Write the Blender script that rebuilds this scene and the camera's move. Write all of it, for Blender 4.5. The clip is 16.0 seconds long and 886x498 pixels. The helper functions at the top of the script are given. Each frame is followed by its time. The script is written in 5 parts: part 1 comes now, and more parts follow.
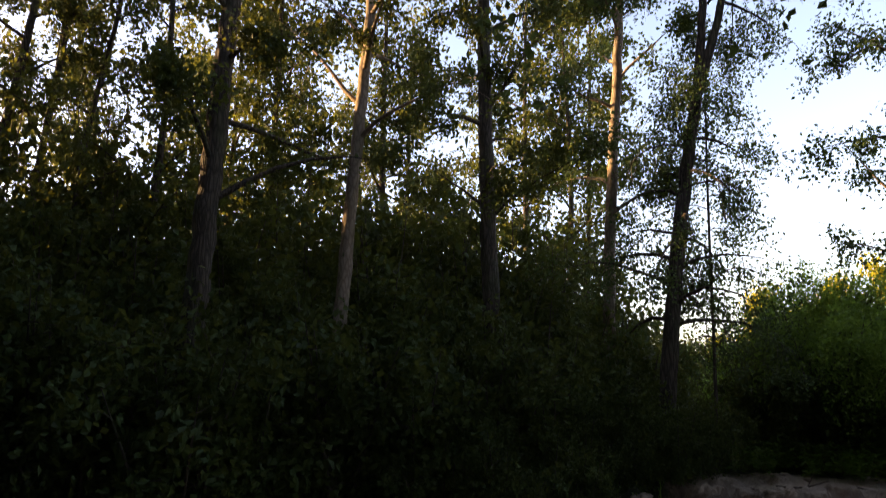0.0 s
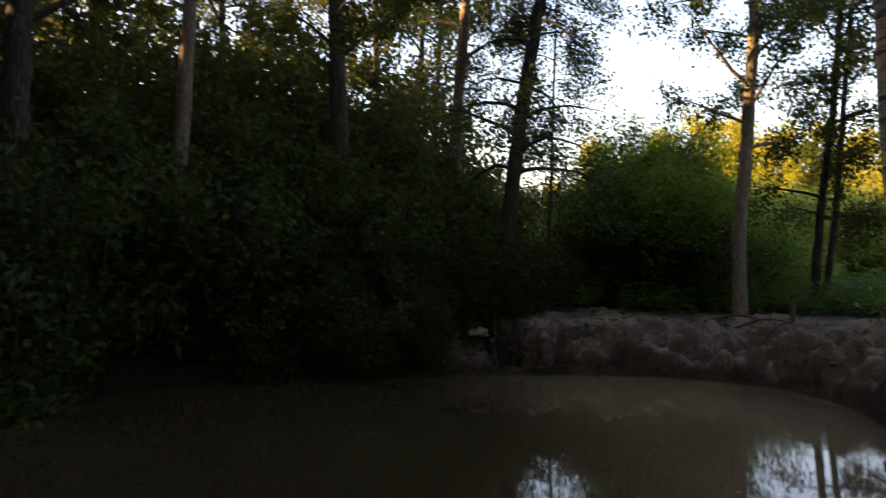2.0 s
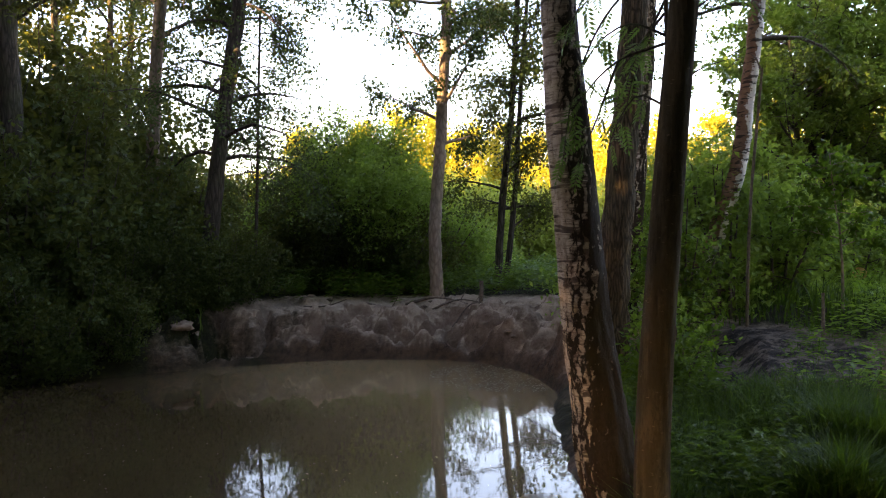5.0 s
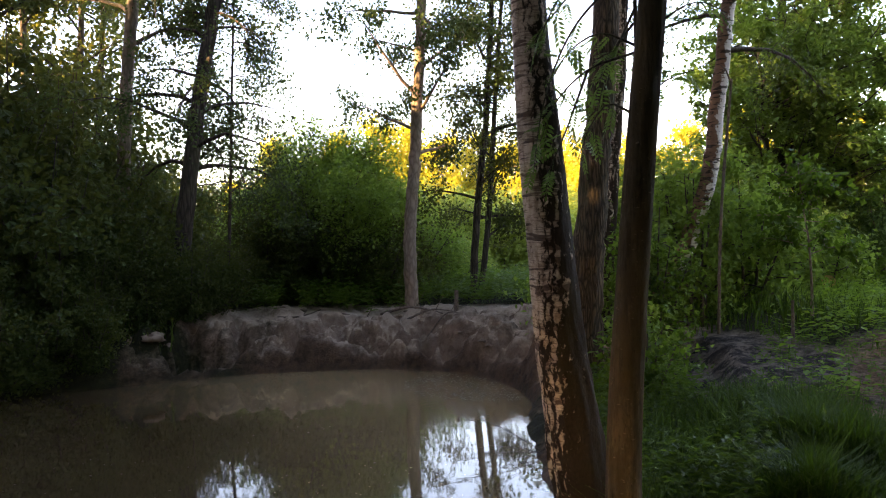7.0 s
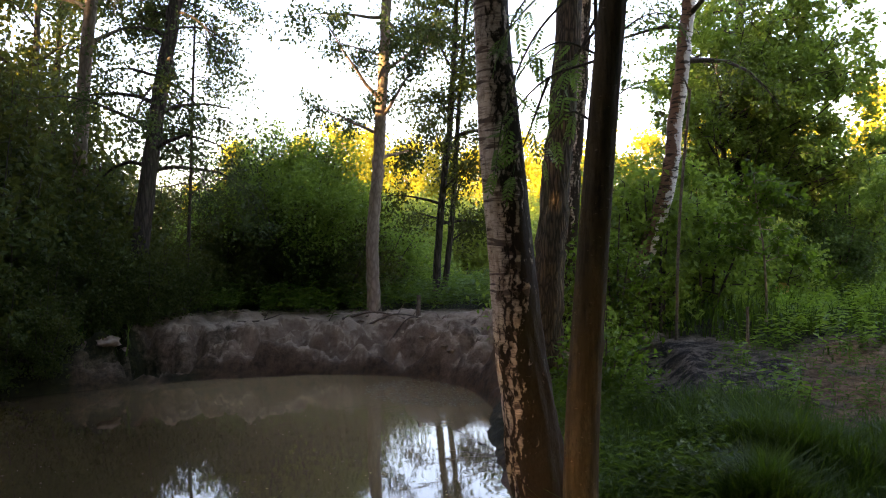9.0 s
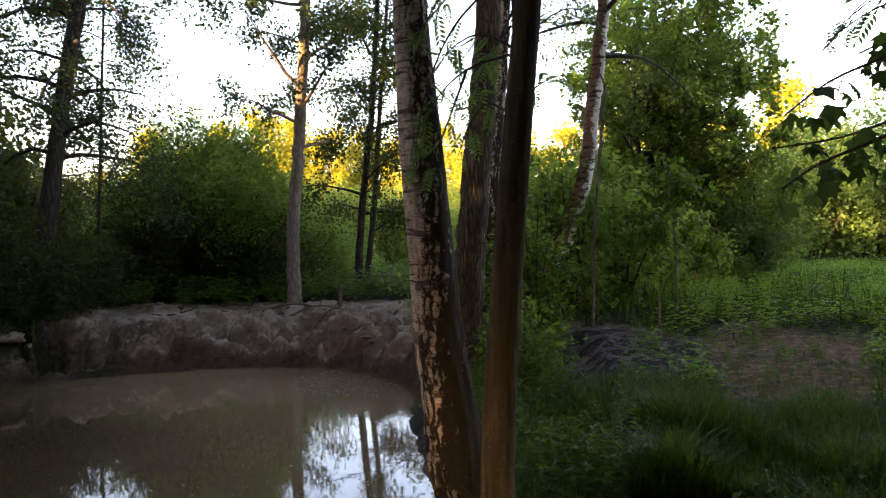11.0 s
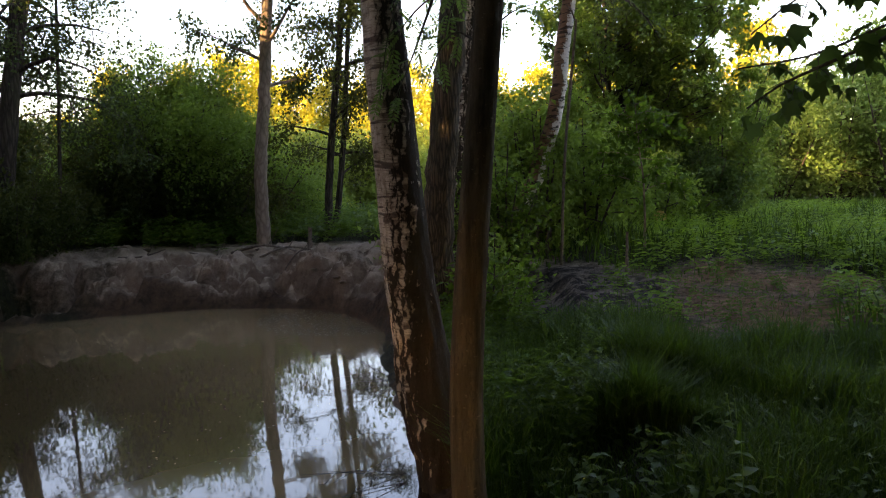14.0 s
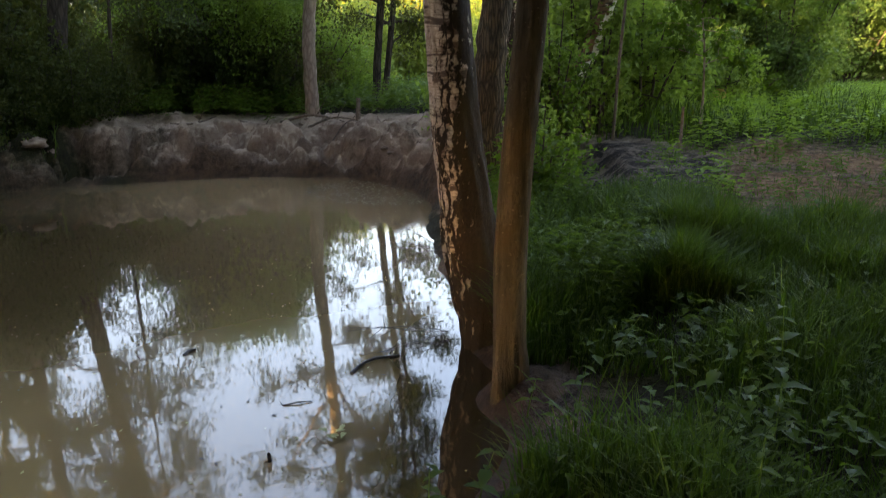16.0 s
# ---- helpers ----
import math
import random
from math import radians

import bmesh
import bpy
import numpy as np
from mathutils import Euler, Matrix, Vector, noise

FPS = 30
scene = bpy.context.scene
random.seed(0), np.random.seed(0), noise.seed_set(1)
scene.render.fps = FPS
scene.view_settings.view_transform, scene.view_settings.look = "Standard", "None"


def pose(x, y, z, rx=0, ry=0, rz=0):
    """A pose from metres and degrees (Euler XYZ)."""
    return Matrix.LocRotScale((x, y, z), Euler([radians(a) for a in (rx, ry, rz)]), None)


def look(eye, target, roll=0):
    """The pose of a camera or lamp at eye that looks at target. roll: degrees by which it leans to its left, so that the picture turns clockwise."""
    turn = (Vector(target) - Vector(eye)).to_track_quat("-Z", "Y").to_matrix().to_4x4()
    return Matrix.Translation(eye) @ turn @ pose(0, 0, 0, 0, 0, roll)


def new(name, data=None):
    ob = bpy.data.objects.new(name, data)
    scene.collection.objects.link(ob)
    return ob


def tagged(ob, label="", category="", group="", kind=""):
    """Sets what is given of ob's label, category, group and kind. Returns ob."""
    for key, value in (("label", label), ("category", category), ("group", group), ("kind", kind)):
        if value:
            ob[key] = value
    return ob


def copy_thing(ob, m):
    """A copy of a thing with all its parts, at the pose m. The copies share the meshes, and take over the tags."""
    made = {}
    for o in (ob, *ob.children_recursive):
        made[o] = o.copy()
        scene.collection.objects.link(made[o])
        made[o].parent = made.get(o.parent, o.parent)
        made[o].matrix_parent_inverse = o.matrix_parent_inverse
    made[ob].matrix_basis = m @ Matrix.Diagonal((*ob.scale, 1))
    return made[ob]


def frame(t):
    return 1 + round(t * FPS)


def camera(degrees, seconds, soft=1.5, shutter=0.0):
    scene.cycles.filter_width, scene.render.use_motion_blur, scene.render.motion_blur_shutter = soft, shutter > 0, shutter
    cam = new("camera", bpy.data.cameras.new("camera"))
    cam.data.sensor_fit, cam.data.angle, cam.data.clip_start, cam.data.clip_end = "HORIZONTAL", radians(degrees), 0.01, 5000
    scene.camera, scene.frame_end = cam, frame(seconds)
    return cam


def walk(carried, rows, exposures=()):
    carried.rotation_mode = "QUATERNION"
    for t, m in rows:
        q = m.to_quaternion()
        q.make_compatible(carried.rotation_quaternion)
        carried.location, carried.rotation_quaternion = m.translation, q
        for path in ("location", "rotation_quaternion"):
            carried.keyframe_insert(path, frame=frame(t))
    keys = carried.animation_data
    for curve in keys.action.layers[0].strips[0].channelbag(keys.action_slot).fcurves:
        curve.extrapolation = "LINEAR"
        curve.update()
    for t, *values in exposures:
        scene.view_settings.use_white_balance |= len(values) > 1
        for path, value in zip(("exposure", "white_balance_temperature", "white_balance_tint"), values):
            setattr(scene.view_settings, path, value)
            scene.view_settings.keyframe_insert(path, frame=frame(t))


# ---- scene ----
cam = camera(61.2, 16.0, soft=1.05, shutter=0.5)
PATH = [
    (0, 0.081, 0.185, 1.922, 102.08, 0.07, 1.28),
    (0.5, 0.076, 0.183, 1.921, 98.51, -0.33, 1.04),
    (1, 0.066, 0.174, 1.924, 94.68, -0.38, -1.06),
    (1.5, 0.050, 0.154, 1.919, 91.79, -0.06, -5.60),
    (2, 0.026, 0.150, 1.925, 90.19, 0.19, -10.49),
    (2.5, 0.005, 0.143, 1.948, 88.78, 1.05, -15.47),
    (3, -0.010, 0.130, 1.947, 88.42, 1.38, -19.67),
    (3.5, -0.025, 0.104, 1.941, 87.55, 0.80, -24.51),
    (4, -0.040, 0.079, 1.928, 87.18, 1.07, -28.16),
    (4.5, -0.049, 0.057, 1.926, 88.38, 0.74, -31.22),
    (7, -0.018, 0.052, 1.915, 89.86, 1.00, -34.51),
    (7.5, -0.020, 0.048, 1.904, 89.59, 0.95, -35.41),
    (8, -0.011, 0.045, 1.908, 90.14, 0.85, -36.15),
    (10.5, -0.005, 0.026, 1.912, 89.48, 0.51, -40.97),
    (11, -0.002, 0.015, 1.909, 89.45, 0.68, -43.17),
    (11.5, 0.002, 0.008, 1.908, 88.99, 0.67, -44.57),
    (12, 0.001, 0.001, 1.906, 88.83, 0.85, -45.65),
    (12.5, 0.000, -0.000, 1.900, 88.46, 0.64, -46.00),
    (13, 0.008, 0.003, 1.892, 87.65, 0.58, -45.71),
    (13.5, 0.003, 0.002, 1.869, 86.59, 0.70, -45.07),
    (14, 0.015, 0.010, 1.837, 85.17, 0.96, -45.38),
    (14.5, 0.025, 0.003, 1.797, 84.27, 1.76, -44.35),
    (15, 0.019, 0.005, 1.785, 82.20, 0.84, -42.12),
    (15.5, 0.008, -0.003, 1.750, 78.90, 0.56, -42.10),
    (16, -0.001, -0.004, 1.731, 76.08, -0.05, -41.61),
]
EXPOSURES = [(0, 2.3, 7000, 33), (1.5, 2.1, 7000, 32), (2.5, 2.6, 7000, 32), (3.2, 3.0, 7000, 32), (4, 3.45, 7000, 32), (7, 3.5, 7000, 33), (10.5, 3.4, 7000, 32), (11, 3.3, 7000, 32), (12.5, 3.1, 7000, 32), (13.5, 3.0, 7000, 32), (15, 3.2, 7050, 29), (15.5, 3.35, 7150, 28), (16, 3.85, 7300, 27)]
walk(cam, [(t, pose(*p)) for t, *p in PATH], EXPOSURES)

# ---- light: low evening sun behind the wood, clear sky ----
SUN_AZ, SUN_EL = -80.0, 9.0
world = bpy.data.worlds.new("evening_sky")
scene.world = world
world.use_nodes = True
sky = world.node_tree.nodes.new("ShaderNodeTexSky")
sky.sky_type = "NISHITA"
sky.sun_disc = False
sky.sun_elevation = radians(SUN_EL)
sky.sun_rotation = radians(SUN_AZ % 360)
sky.air_density, sky.dust_density, sky.ozone_density = 1.0, 1.6, 1.0
world.node_tree.links.new(sky.outputs[0], world.node_tree.nodes["Background"].inputs[0])
world.node_tree.nodes["Background"].inputs[1].default_value = 0.15
sun = new("sun", bpy.data.lights.new("sun", "SUN"))
sun.data.energy, sun.data.angle, sun.data.color = 5.0, radians(0.6), (1.0, 0.74, 0.32)
sun_way = Vector((math.sin(radians(SUN_AZ)) * math.cos(radians(SUN_EL)), math.cos(radians(SUN_AZ)) * math.cos(radians(SUN_EL)), math.sin(radians(SUN_EL))))
sun.matrix_world = look(sun_way * 200, (0, 0, 0))


# ---- materials ----
class Nodes:
    """A small shorthand for building a node material."""

    def __init__(self, name):
        self.mat = bpy.data.materials.new(name)
        self.mat.use_nodes = True
        self.tree = self.mat.node_tree
        self.tree.nodes.clear()
        self.out = self.tree.nodes.new("ShaderNodeOutputMaterial")

    def add(self, kind, ins=(), **props):
        node = self.tree.nodes.new(kind)
        if "feature" in props:
            node.feature = props["feature"]
        if "operation" in props:
            node.operation = props["operation"]
        if "use_clamp" in props:
            node.use_clamp = props["use_clamp"]
        if "data_type" in props:
            node.data_type, node.blend_type = props["data_type"], props["blend_type"]
        if "attribute_name" in props:
            node.attribute_name = props["attribute_name"]
        for key, value in dict(ins).items():
            self.set(node.inputs[key], value)
        return node

    def set(self, socket, value):
        if isinstance(value, bpy.types.NodeSocket):
            self.tree.links.new(value, socket)
        else:
            socket.default_value = value

    def coords(self, scale=(1, 1, 1)):
        tc = self.add("ShaderNodeTexCoord")
        return self.add("ShaderNodeMapping", {"Vector": tc.outputs["Object"], "Scale": scale}).outputs[0]

    def noise(self, vec, scale, detail=4, rough=0.55, distort=0.0):
        return self.add("ShaderNodeTexNoise", {"Vector": vec, "Scale": scale, "Detail": detail, "Roughness": rough, "Distortion": distort}).outputs["Fac"]

    def voronoi(self, vec, scale, feature="DISTANCE_TO_EDGE"):
        return self.add("ShaderNodeTexVoronoi", {"Vector": vec, "Scale": scale}, feature=feature).outputs["Distance"]

    def ramp(self, fac, *stops):
        node = self.add("ShaderNodeValToRGB", {"Fac": fac})
        e = node.color_ramp.elements
        while len(e) < len(stops):
            e.new(0.5)
        for el, (pos, col) in zip(e, stops):
            el.position = pos
            el.color = (col, col, col, 1) if isinstance(col, float) else (*col, 1)
        return node.outputs[0]

    def mix(self, fac, a, b, blend="MIX"):
        node = self.add("ShaderNodeMix", data_type="RGBA", blend_type=blend)
        for i, v in ((0, fac), (6, a), (7, b)):
            if isinstance(v, tuple) and len(v) == 3:
                v = (*v, 1)
            self.set(node.inputs[i], v)
        return node.outputs[2]

    def calc(self, op, a, b=0.0, clamp=False):
        node = self.add("ShaderNodeMath", operation=op, use_clamp=clamp)
        self.set(node.inputs[0], a)
        self.set(node.inputs[1], b)
        return node.outputs[0]

    def bump(self, height, strength, distance):
        return self.add("ShaderNodeBump", {"Height": height, "Strength": strength, "Distance": distance}).outputs[0]

    def surface(self, color, rough=0.8, normal=None, spec=0.3):
        ins = {"Base Color": color, "Roughness": rough, "Specular IOR Level": spec}
        if normal is not None:
            ins["Normal"] = normal
        bsdf = self.add("ShaderNodeBsdfPrincipled", ins)
        self.tree.links.new(bsdf.outputs[0], self.out.inputs[0])
        return bsdf


def leaf_material(name, dark, mid, light, through_col, share=0.45):
    """Leaf: glossy upper face mixed with light passing through; each leaf has its own shade."""
    n = Nodes(name)
    rnd = n.add("ShaderNodeNewGeometry").outputs["Random Per Island"]
    col = n.ramp(rnd, (0.0, dark), (0.55, mid), (1.0, light))
    patch = n.noise(n.coords(), 0.9, 3)
    col = n.mix(n.ramp(patch, (0.3, 0.0), (0.7, 0.55)), col, mid)
    top = n.add("ShaderNodeBsdfPrincipled", {"Base Color": col, "Roughness": 0.55, "Specular IOR Level": 0.2})
    thru = n.add("ShaderNodeBsdfTranslucent", {"Color": n.mix(rnd, (*through_col, 1), tuple(c * 1.35 for c in through_col))})
    both = n.add("ShaderNodeMixShader", {0: share, 1: top.outputs[0], 2: thru.outputs[0]})
    n.tree.links.new(both.outputs[0], n.out.inputs[0])
    return n.mat


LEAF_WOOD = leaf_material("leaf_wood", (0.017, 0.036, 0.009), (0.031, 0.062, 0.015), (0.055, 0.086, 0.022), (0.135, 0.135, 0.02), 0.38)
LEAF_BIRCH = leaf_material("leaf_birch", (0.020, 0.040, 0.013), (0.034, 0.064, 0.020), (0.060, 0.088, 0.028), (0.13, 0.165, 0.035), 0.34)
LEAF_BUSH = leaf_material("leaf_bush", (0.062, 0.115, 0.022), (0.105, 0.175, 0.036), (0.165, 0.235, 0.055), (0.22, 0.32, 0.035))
LEAF_MAPLE = leaf_material("leaf_maple", (0.045, 0.088, 0.018), (0.090, 0.155, 0.032), (0.175, 0.245, 0.055), (0.20, 0.29, 0.03), 0.38)
LEAF_PALE = leaf_material("leaf_pale", (0.13, 0.19, 0.035), (0.19, 0.255, 0.048), (0.27, 0.325, 0.062), (0.34, 0.40, 0.05), 0.38)
LEAF_HEDGE = leaf_material("leaf_hedge", (0.095, 0.165, 0.034), (0.145, 0.230, 0.050), (0.21, 0.29, 0.07), (0.20, 0.30, 0.05), 0.32)
# yellow of the low sun put into the leaf colour itself
LEAF_SUN_GOLD = leaf_material("leaf_sun_gold", (0.16, 0.16, 0.015), (0.24, 0.23, 0.02), (0.32, 0.29, 0.025), (0.52, 0.48, 0.03))
LEAF_MEADOW = leaf_material("leaf_meadow", (0.045, 0.098, 0.011), (0.080, 0.150, 0.016), (0.14, 0.215, 0.026), (0.22, 0.35, 0.02))
LEAF_WEED = leaf_material("leaf_weed", (0.020, 0.045, 0.006), (0.035, 0.070, 0.009), (0.062, 0.104, 0.014), (0.12, 0.20, 0.012))
LEAF_NEAR = leaf_material("leaf_near_maple", (0.03, 0.06, 0.015), (0.042, 0.082, 0.02), (0.06, 0.11, 0.03), (0.10, 0.16, 0.025), 0.42)
LEAF_ROWAN = leaf_material("leaf_rowan", (0.05, 0.085, 0.022), (0.085, 0.135, 0.036), (0.13, 0.19, 0.055), (0.17, 0.26, 0.04), 0.4)
GRASS = leaf_material("grass_blade", (0.013, 0.031, 0.003), (0.028, 0.062, 0.005), (0.095, 0.142, 0.014), (0.065, 0.118, 0.008))


def bark_plain(name, low, high, sx=22.0, sz=4.0, depth=0.010):
    """Furrowed grey-brown bark with long vertical ridges, algae and pale flecks."""
    n = Nodes(name)
    v = n.coords((sx, sx, sz))
    ridge = n.voronoi(n.add("ShaderNodeVectorMath", {0: v, 1: n.add("ShaderNodeTexNoise", {"Vector": v, "Scale": 0.7, "Detail": 3.0}).outputs["Color"]}, operation="ADD").outputs[0], 1.0)
    fine = n.noise(n.coords((60, 60, 14)), 1.0, 5)
    h = n.calc("ADD", n.ramp(ridge, (0.0, 0.0), (0.35, 1.0)), n.calc("MULTIPLY", fine, 0.5))
    col = n.mix(n.ramp(h, (0.25, 0.0), (1.2, 1.0)), low, high)
    algae = n.ramp(n.noise(n.coords((2.2, 2.2, 1.0)), 1.0, 4), (0.5, 0.0), (0.72, 0.6))
    col = n.mix(algae, col, (0.075, 0.085, 0.035))
    fleck = n.ramp(n.noise(n.coords((40, 40, 30)), 1.0, 2), (0.70, 0.0), (0.74, 0.35))
    col = n.mix(fleck, col, (0.24, 0.21, 0.16))
    n.surface(col, 0.88, n.bump(h, 0.9, depth), 0.2)
    return n.mat


def bark_birch(name, rugged_to, plates=7.0, dark_side=(0.16, -0.12)):
    """White birch bark: thin dark lenticels above, black rugged plates that take over towards the foot and on one side."""
    n = Nodes(name)
    tc = n.add("ShaderNodeTexCoord").outputs["Object"]
    xyz = n.add("ShaderNodeSeparateXYZ", {0: tc})
    warp = n.add("ShaderNodeVectorMath", {0: n.coords((1, 1, 0.19)), 1: n.add("ShaderNodeVectorMath", {0: n.add("ShaderNodeTexNoise", {"Vector": tc, "Scale": 14.0, "Detail": 5.0}).outputs["Color"], "Scale": 0.09}, operation="SCALE").outputs[0]}, operation="ADD").outputs[0]
    cell = n.voronoi(warp, plates * 4.2)
    big = n.noise(n.coords((9, 9, 3.2)), 1.0, 6, 0.68)
    # face away from the pond's light darkened: rugged plates and shade together
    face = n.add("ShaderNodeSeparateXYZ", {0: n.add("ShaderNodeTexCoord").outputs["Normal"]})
    side = n.calc("ADD", n.calc("MULTIPLY", face.outputs[0], dark_side[0]), n.calc("MULTIPLY", face.outputs[1], dark_side[1]))
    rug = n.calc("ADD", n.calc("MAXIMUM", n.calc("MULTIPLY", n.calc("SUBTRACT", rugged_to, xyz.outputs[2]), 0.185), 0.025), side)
    speck = n.noise(n.coords((46, 46, 15)), 1.0, 6, 0.72)
    cell = n.calc("ADD", cell, n.calc("MULTIPLY", n.calc("SUBTRACT", speck, 0.5), 0.62))
    edge = n.calc("SUBTRACT", cell, n.calc("ADD", n.calc("ADD", rug, 0.085), n.calc("MULTIPLY", n.calc("SUBTRACT", big, 0.5), 0.55)))
    crack = n.ramp(n.calc("ADD", edge, 0.5), (0.45, 1.0), (0.56, 0.0))
    rim = n.ramp(n.calc("ADD", edge, 0.5), (0.44, 1.0), (0.80, 0.0))
    lent = n.ramp(n.noise(n.coords((13, 13, 95)), 1.0, 4, 0.6), (0.52, 0.0), (0.60, 1.0))
    band = n.ramp(n.noise(n.coords((3.0, 3.0, 22)), 1.0, 3, 0.6, 0.6), (0.55, 0.0), (0.60, 1.0))
    grain = n.noise(n.coords((70, 70, 40)), 1.0, 4)
    white = n.mix(n.noise(n.coords((6, 6, 9)), 1.0, 4), (0.82, 0.70, 0.55), (0.50, 0.38, 0.27))
    white = n.mix(n.ramp(n.noise(n.coords((16, 16, 11)), 1.0, 5, 0.7), (0.50, 0.0), (0.62, 0.65)), white, (0.30, 0.20, 0.135))
    white = n.mix(n.calc("MULTIPLY", lent, 0.62), white, (0.15, 0.10, 0.07))
    white = n.mix(n.calc("MULTIPLY", band, 0.88), white, (0.075, 0.05, 0.04))
    white = n.mix(n.calc("MULTIPLY", rim, 0.55), white, (0.27, 0.17, 0.11))
    dark = n.mix(grain, (0.018, 0.013, 0.010), (0.062, 0.041, 0.026))
    moss = n.ramp(n.noise(n.coords((3, 3, 1.5)), 1.0, 3), (0.45, 0.0), (0.75, 0.45))
    dark = n.mix(moss, dark, (0.055, 0.05, 0.02))
    col = n.mix(crack, white, dark)
    h = n.calc("ADD", n.calc("MULTIPLY", n.calc("SUBTRACT", 1.0, crack), 0.7), n.calc("MULTIPLY", grain, 0.6))
    n.surface(col, 0.72, n.bump(h, 0.9, 0.012), 0.1)
    return n.mat


def bark_peeling():
    """Peeling birch bark: rust-brown sheets over most of the stem, chalk white left on one side, dark scars across."""
    n = Nodes("bark_birch_peeling")
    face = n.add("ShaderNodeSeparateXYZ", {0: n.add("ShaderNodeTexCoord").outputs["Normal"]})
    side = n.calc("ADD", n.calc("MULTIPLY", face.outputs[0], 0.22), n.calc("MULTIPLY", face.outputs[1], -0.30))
    m = n.calc("ADD", n.calc("ADD", n.noise(n.coords((7, 7, 3.0)), 1.0, 7, 0.7), side), n.calc("MULTIPLY", n.noise(n.coords((3, 3, 30)), 1.0, 3), 0.3))
    rust = n.mix(n.noise(n.coords((12, 12, 25)), 1.0, 5, 0.7), (0.075, 0.040, 0.025), (0.34, 0.20, 0.125))
    white = n.mix(n.noise(n.coords((8, 8, 20)), 1.0, 4), (0.88, 0.82, 0.75), (0.62, 0.54, 0.46))
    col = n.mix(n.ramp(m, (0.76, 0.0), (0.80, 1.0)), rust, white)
    scar = n.ramp(n.noise(n.coords((6, 6, 26)), 1.0, 4, 0.6, 0.5), (0.55, 0.0), (0.60, 0.9))
    col = n.mix(scar, col, (0.035, 0.026, 0.02))
    n.surface(col, 0.8, n.bump(m, 0.8, 0.01), 0.15)
    return n.mat


def bark_smooth(name, low, high):
    """Smooth young bark: faint upright streaks, pale lenticels and grey-green blotches."""
    n = Nodes(name)
    streak = n.noise(n.coords((26, 26, 2.5)), 1.0, 5, 0.6)
    blotch = n.noise(n.coords((11, 11, 4)), 1.0, 6, 0.7)
    col = n.mix(n.ramp(streak, (0.36, 0.0), (0.64, 1.0)), low, high)
    fine = n.noise(n.coords((90, 90, 30)), 1.0, 4, 0.7)
    col = n.mix(n.ramp(fine, (0.5, 0.0), (0.68, 0.5)), col, tuple(c * 0.45 for c in low))
    col = n.mix(n.ramp(blotch, (0.47, 0.0), (0.56, 0.8)), col, (0.075, 0.055, 0.03))
    dots = n.ramp(n.noise(n.coords((34, 34, 70)), 1.0, 2), (0.68, 0.0), (0.73, 0.55))
    col = n.mix(dots, col, (0.24, 0.18, 0.12))
    n.surface(col, 0.92, n.bump(n.calc("ADD", n.calc("ADD", streak, n.calc("MULTIPLY", dots, 0.5)), n.calc("MULTIPLY", fine, 0.6)), 0.9, 0.014), 0.08)
    return n.mat


BARK_ALDER = bark_smooth("bark_alder", (0.045, 0.035, 0.022), (0.118, 0.088, 0.052))
BARK_ROUGH = bark_plain("bark_rough", (0.032, 0.023, 0.014), (0.125, 0.086, 0.050), 30, 3.5, 0.016)
BARK_WOOD = bark_plain("bark_wood", (0.03, 0.024, 0.018), (0.08, 0.06, 0.045), 18, 3.0, 0.012)
BARK_ASPEN = bark_plain("bark_aspen", (0.165, 0.118, 0.082), (0.27, 0.20, 0.145), 14, 5.0, 0.003)
BARK_TWIG = bark_plain("bark_twig", (0.05, 0.038, 0.03), (0.10, 0.075, 0.055), 40, 10, 0.002)
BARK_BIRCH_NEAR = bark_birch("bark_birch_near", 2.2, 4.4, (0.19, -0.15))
BARK_PEELING = bark_peeling()
BARK_BIRCH = bark_birch("bark_birch_far", 2.6, 3.4, (0.15, -0.11))


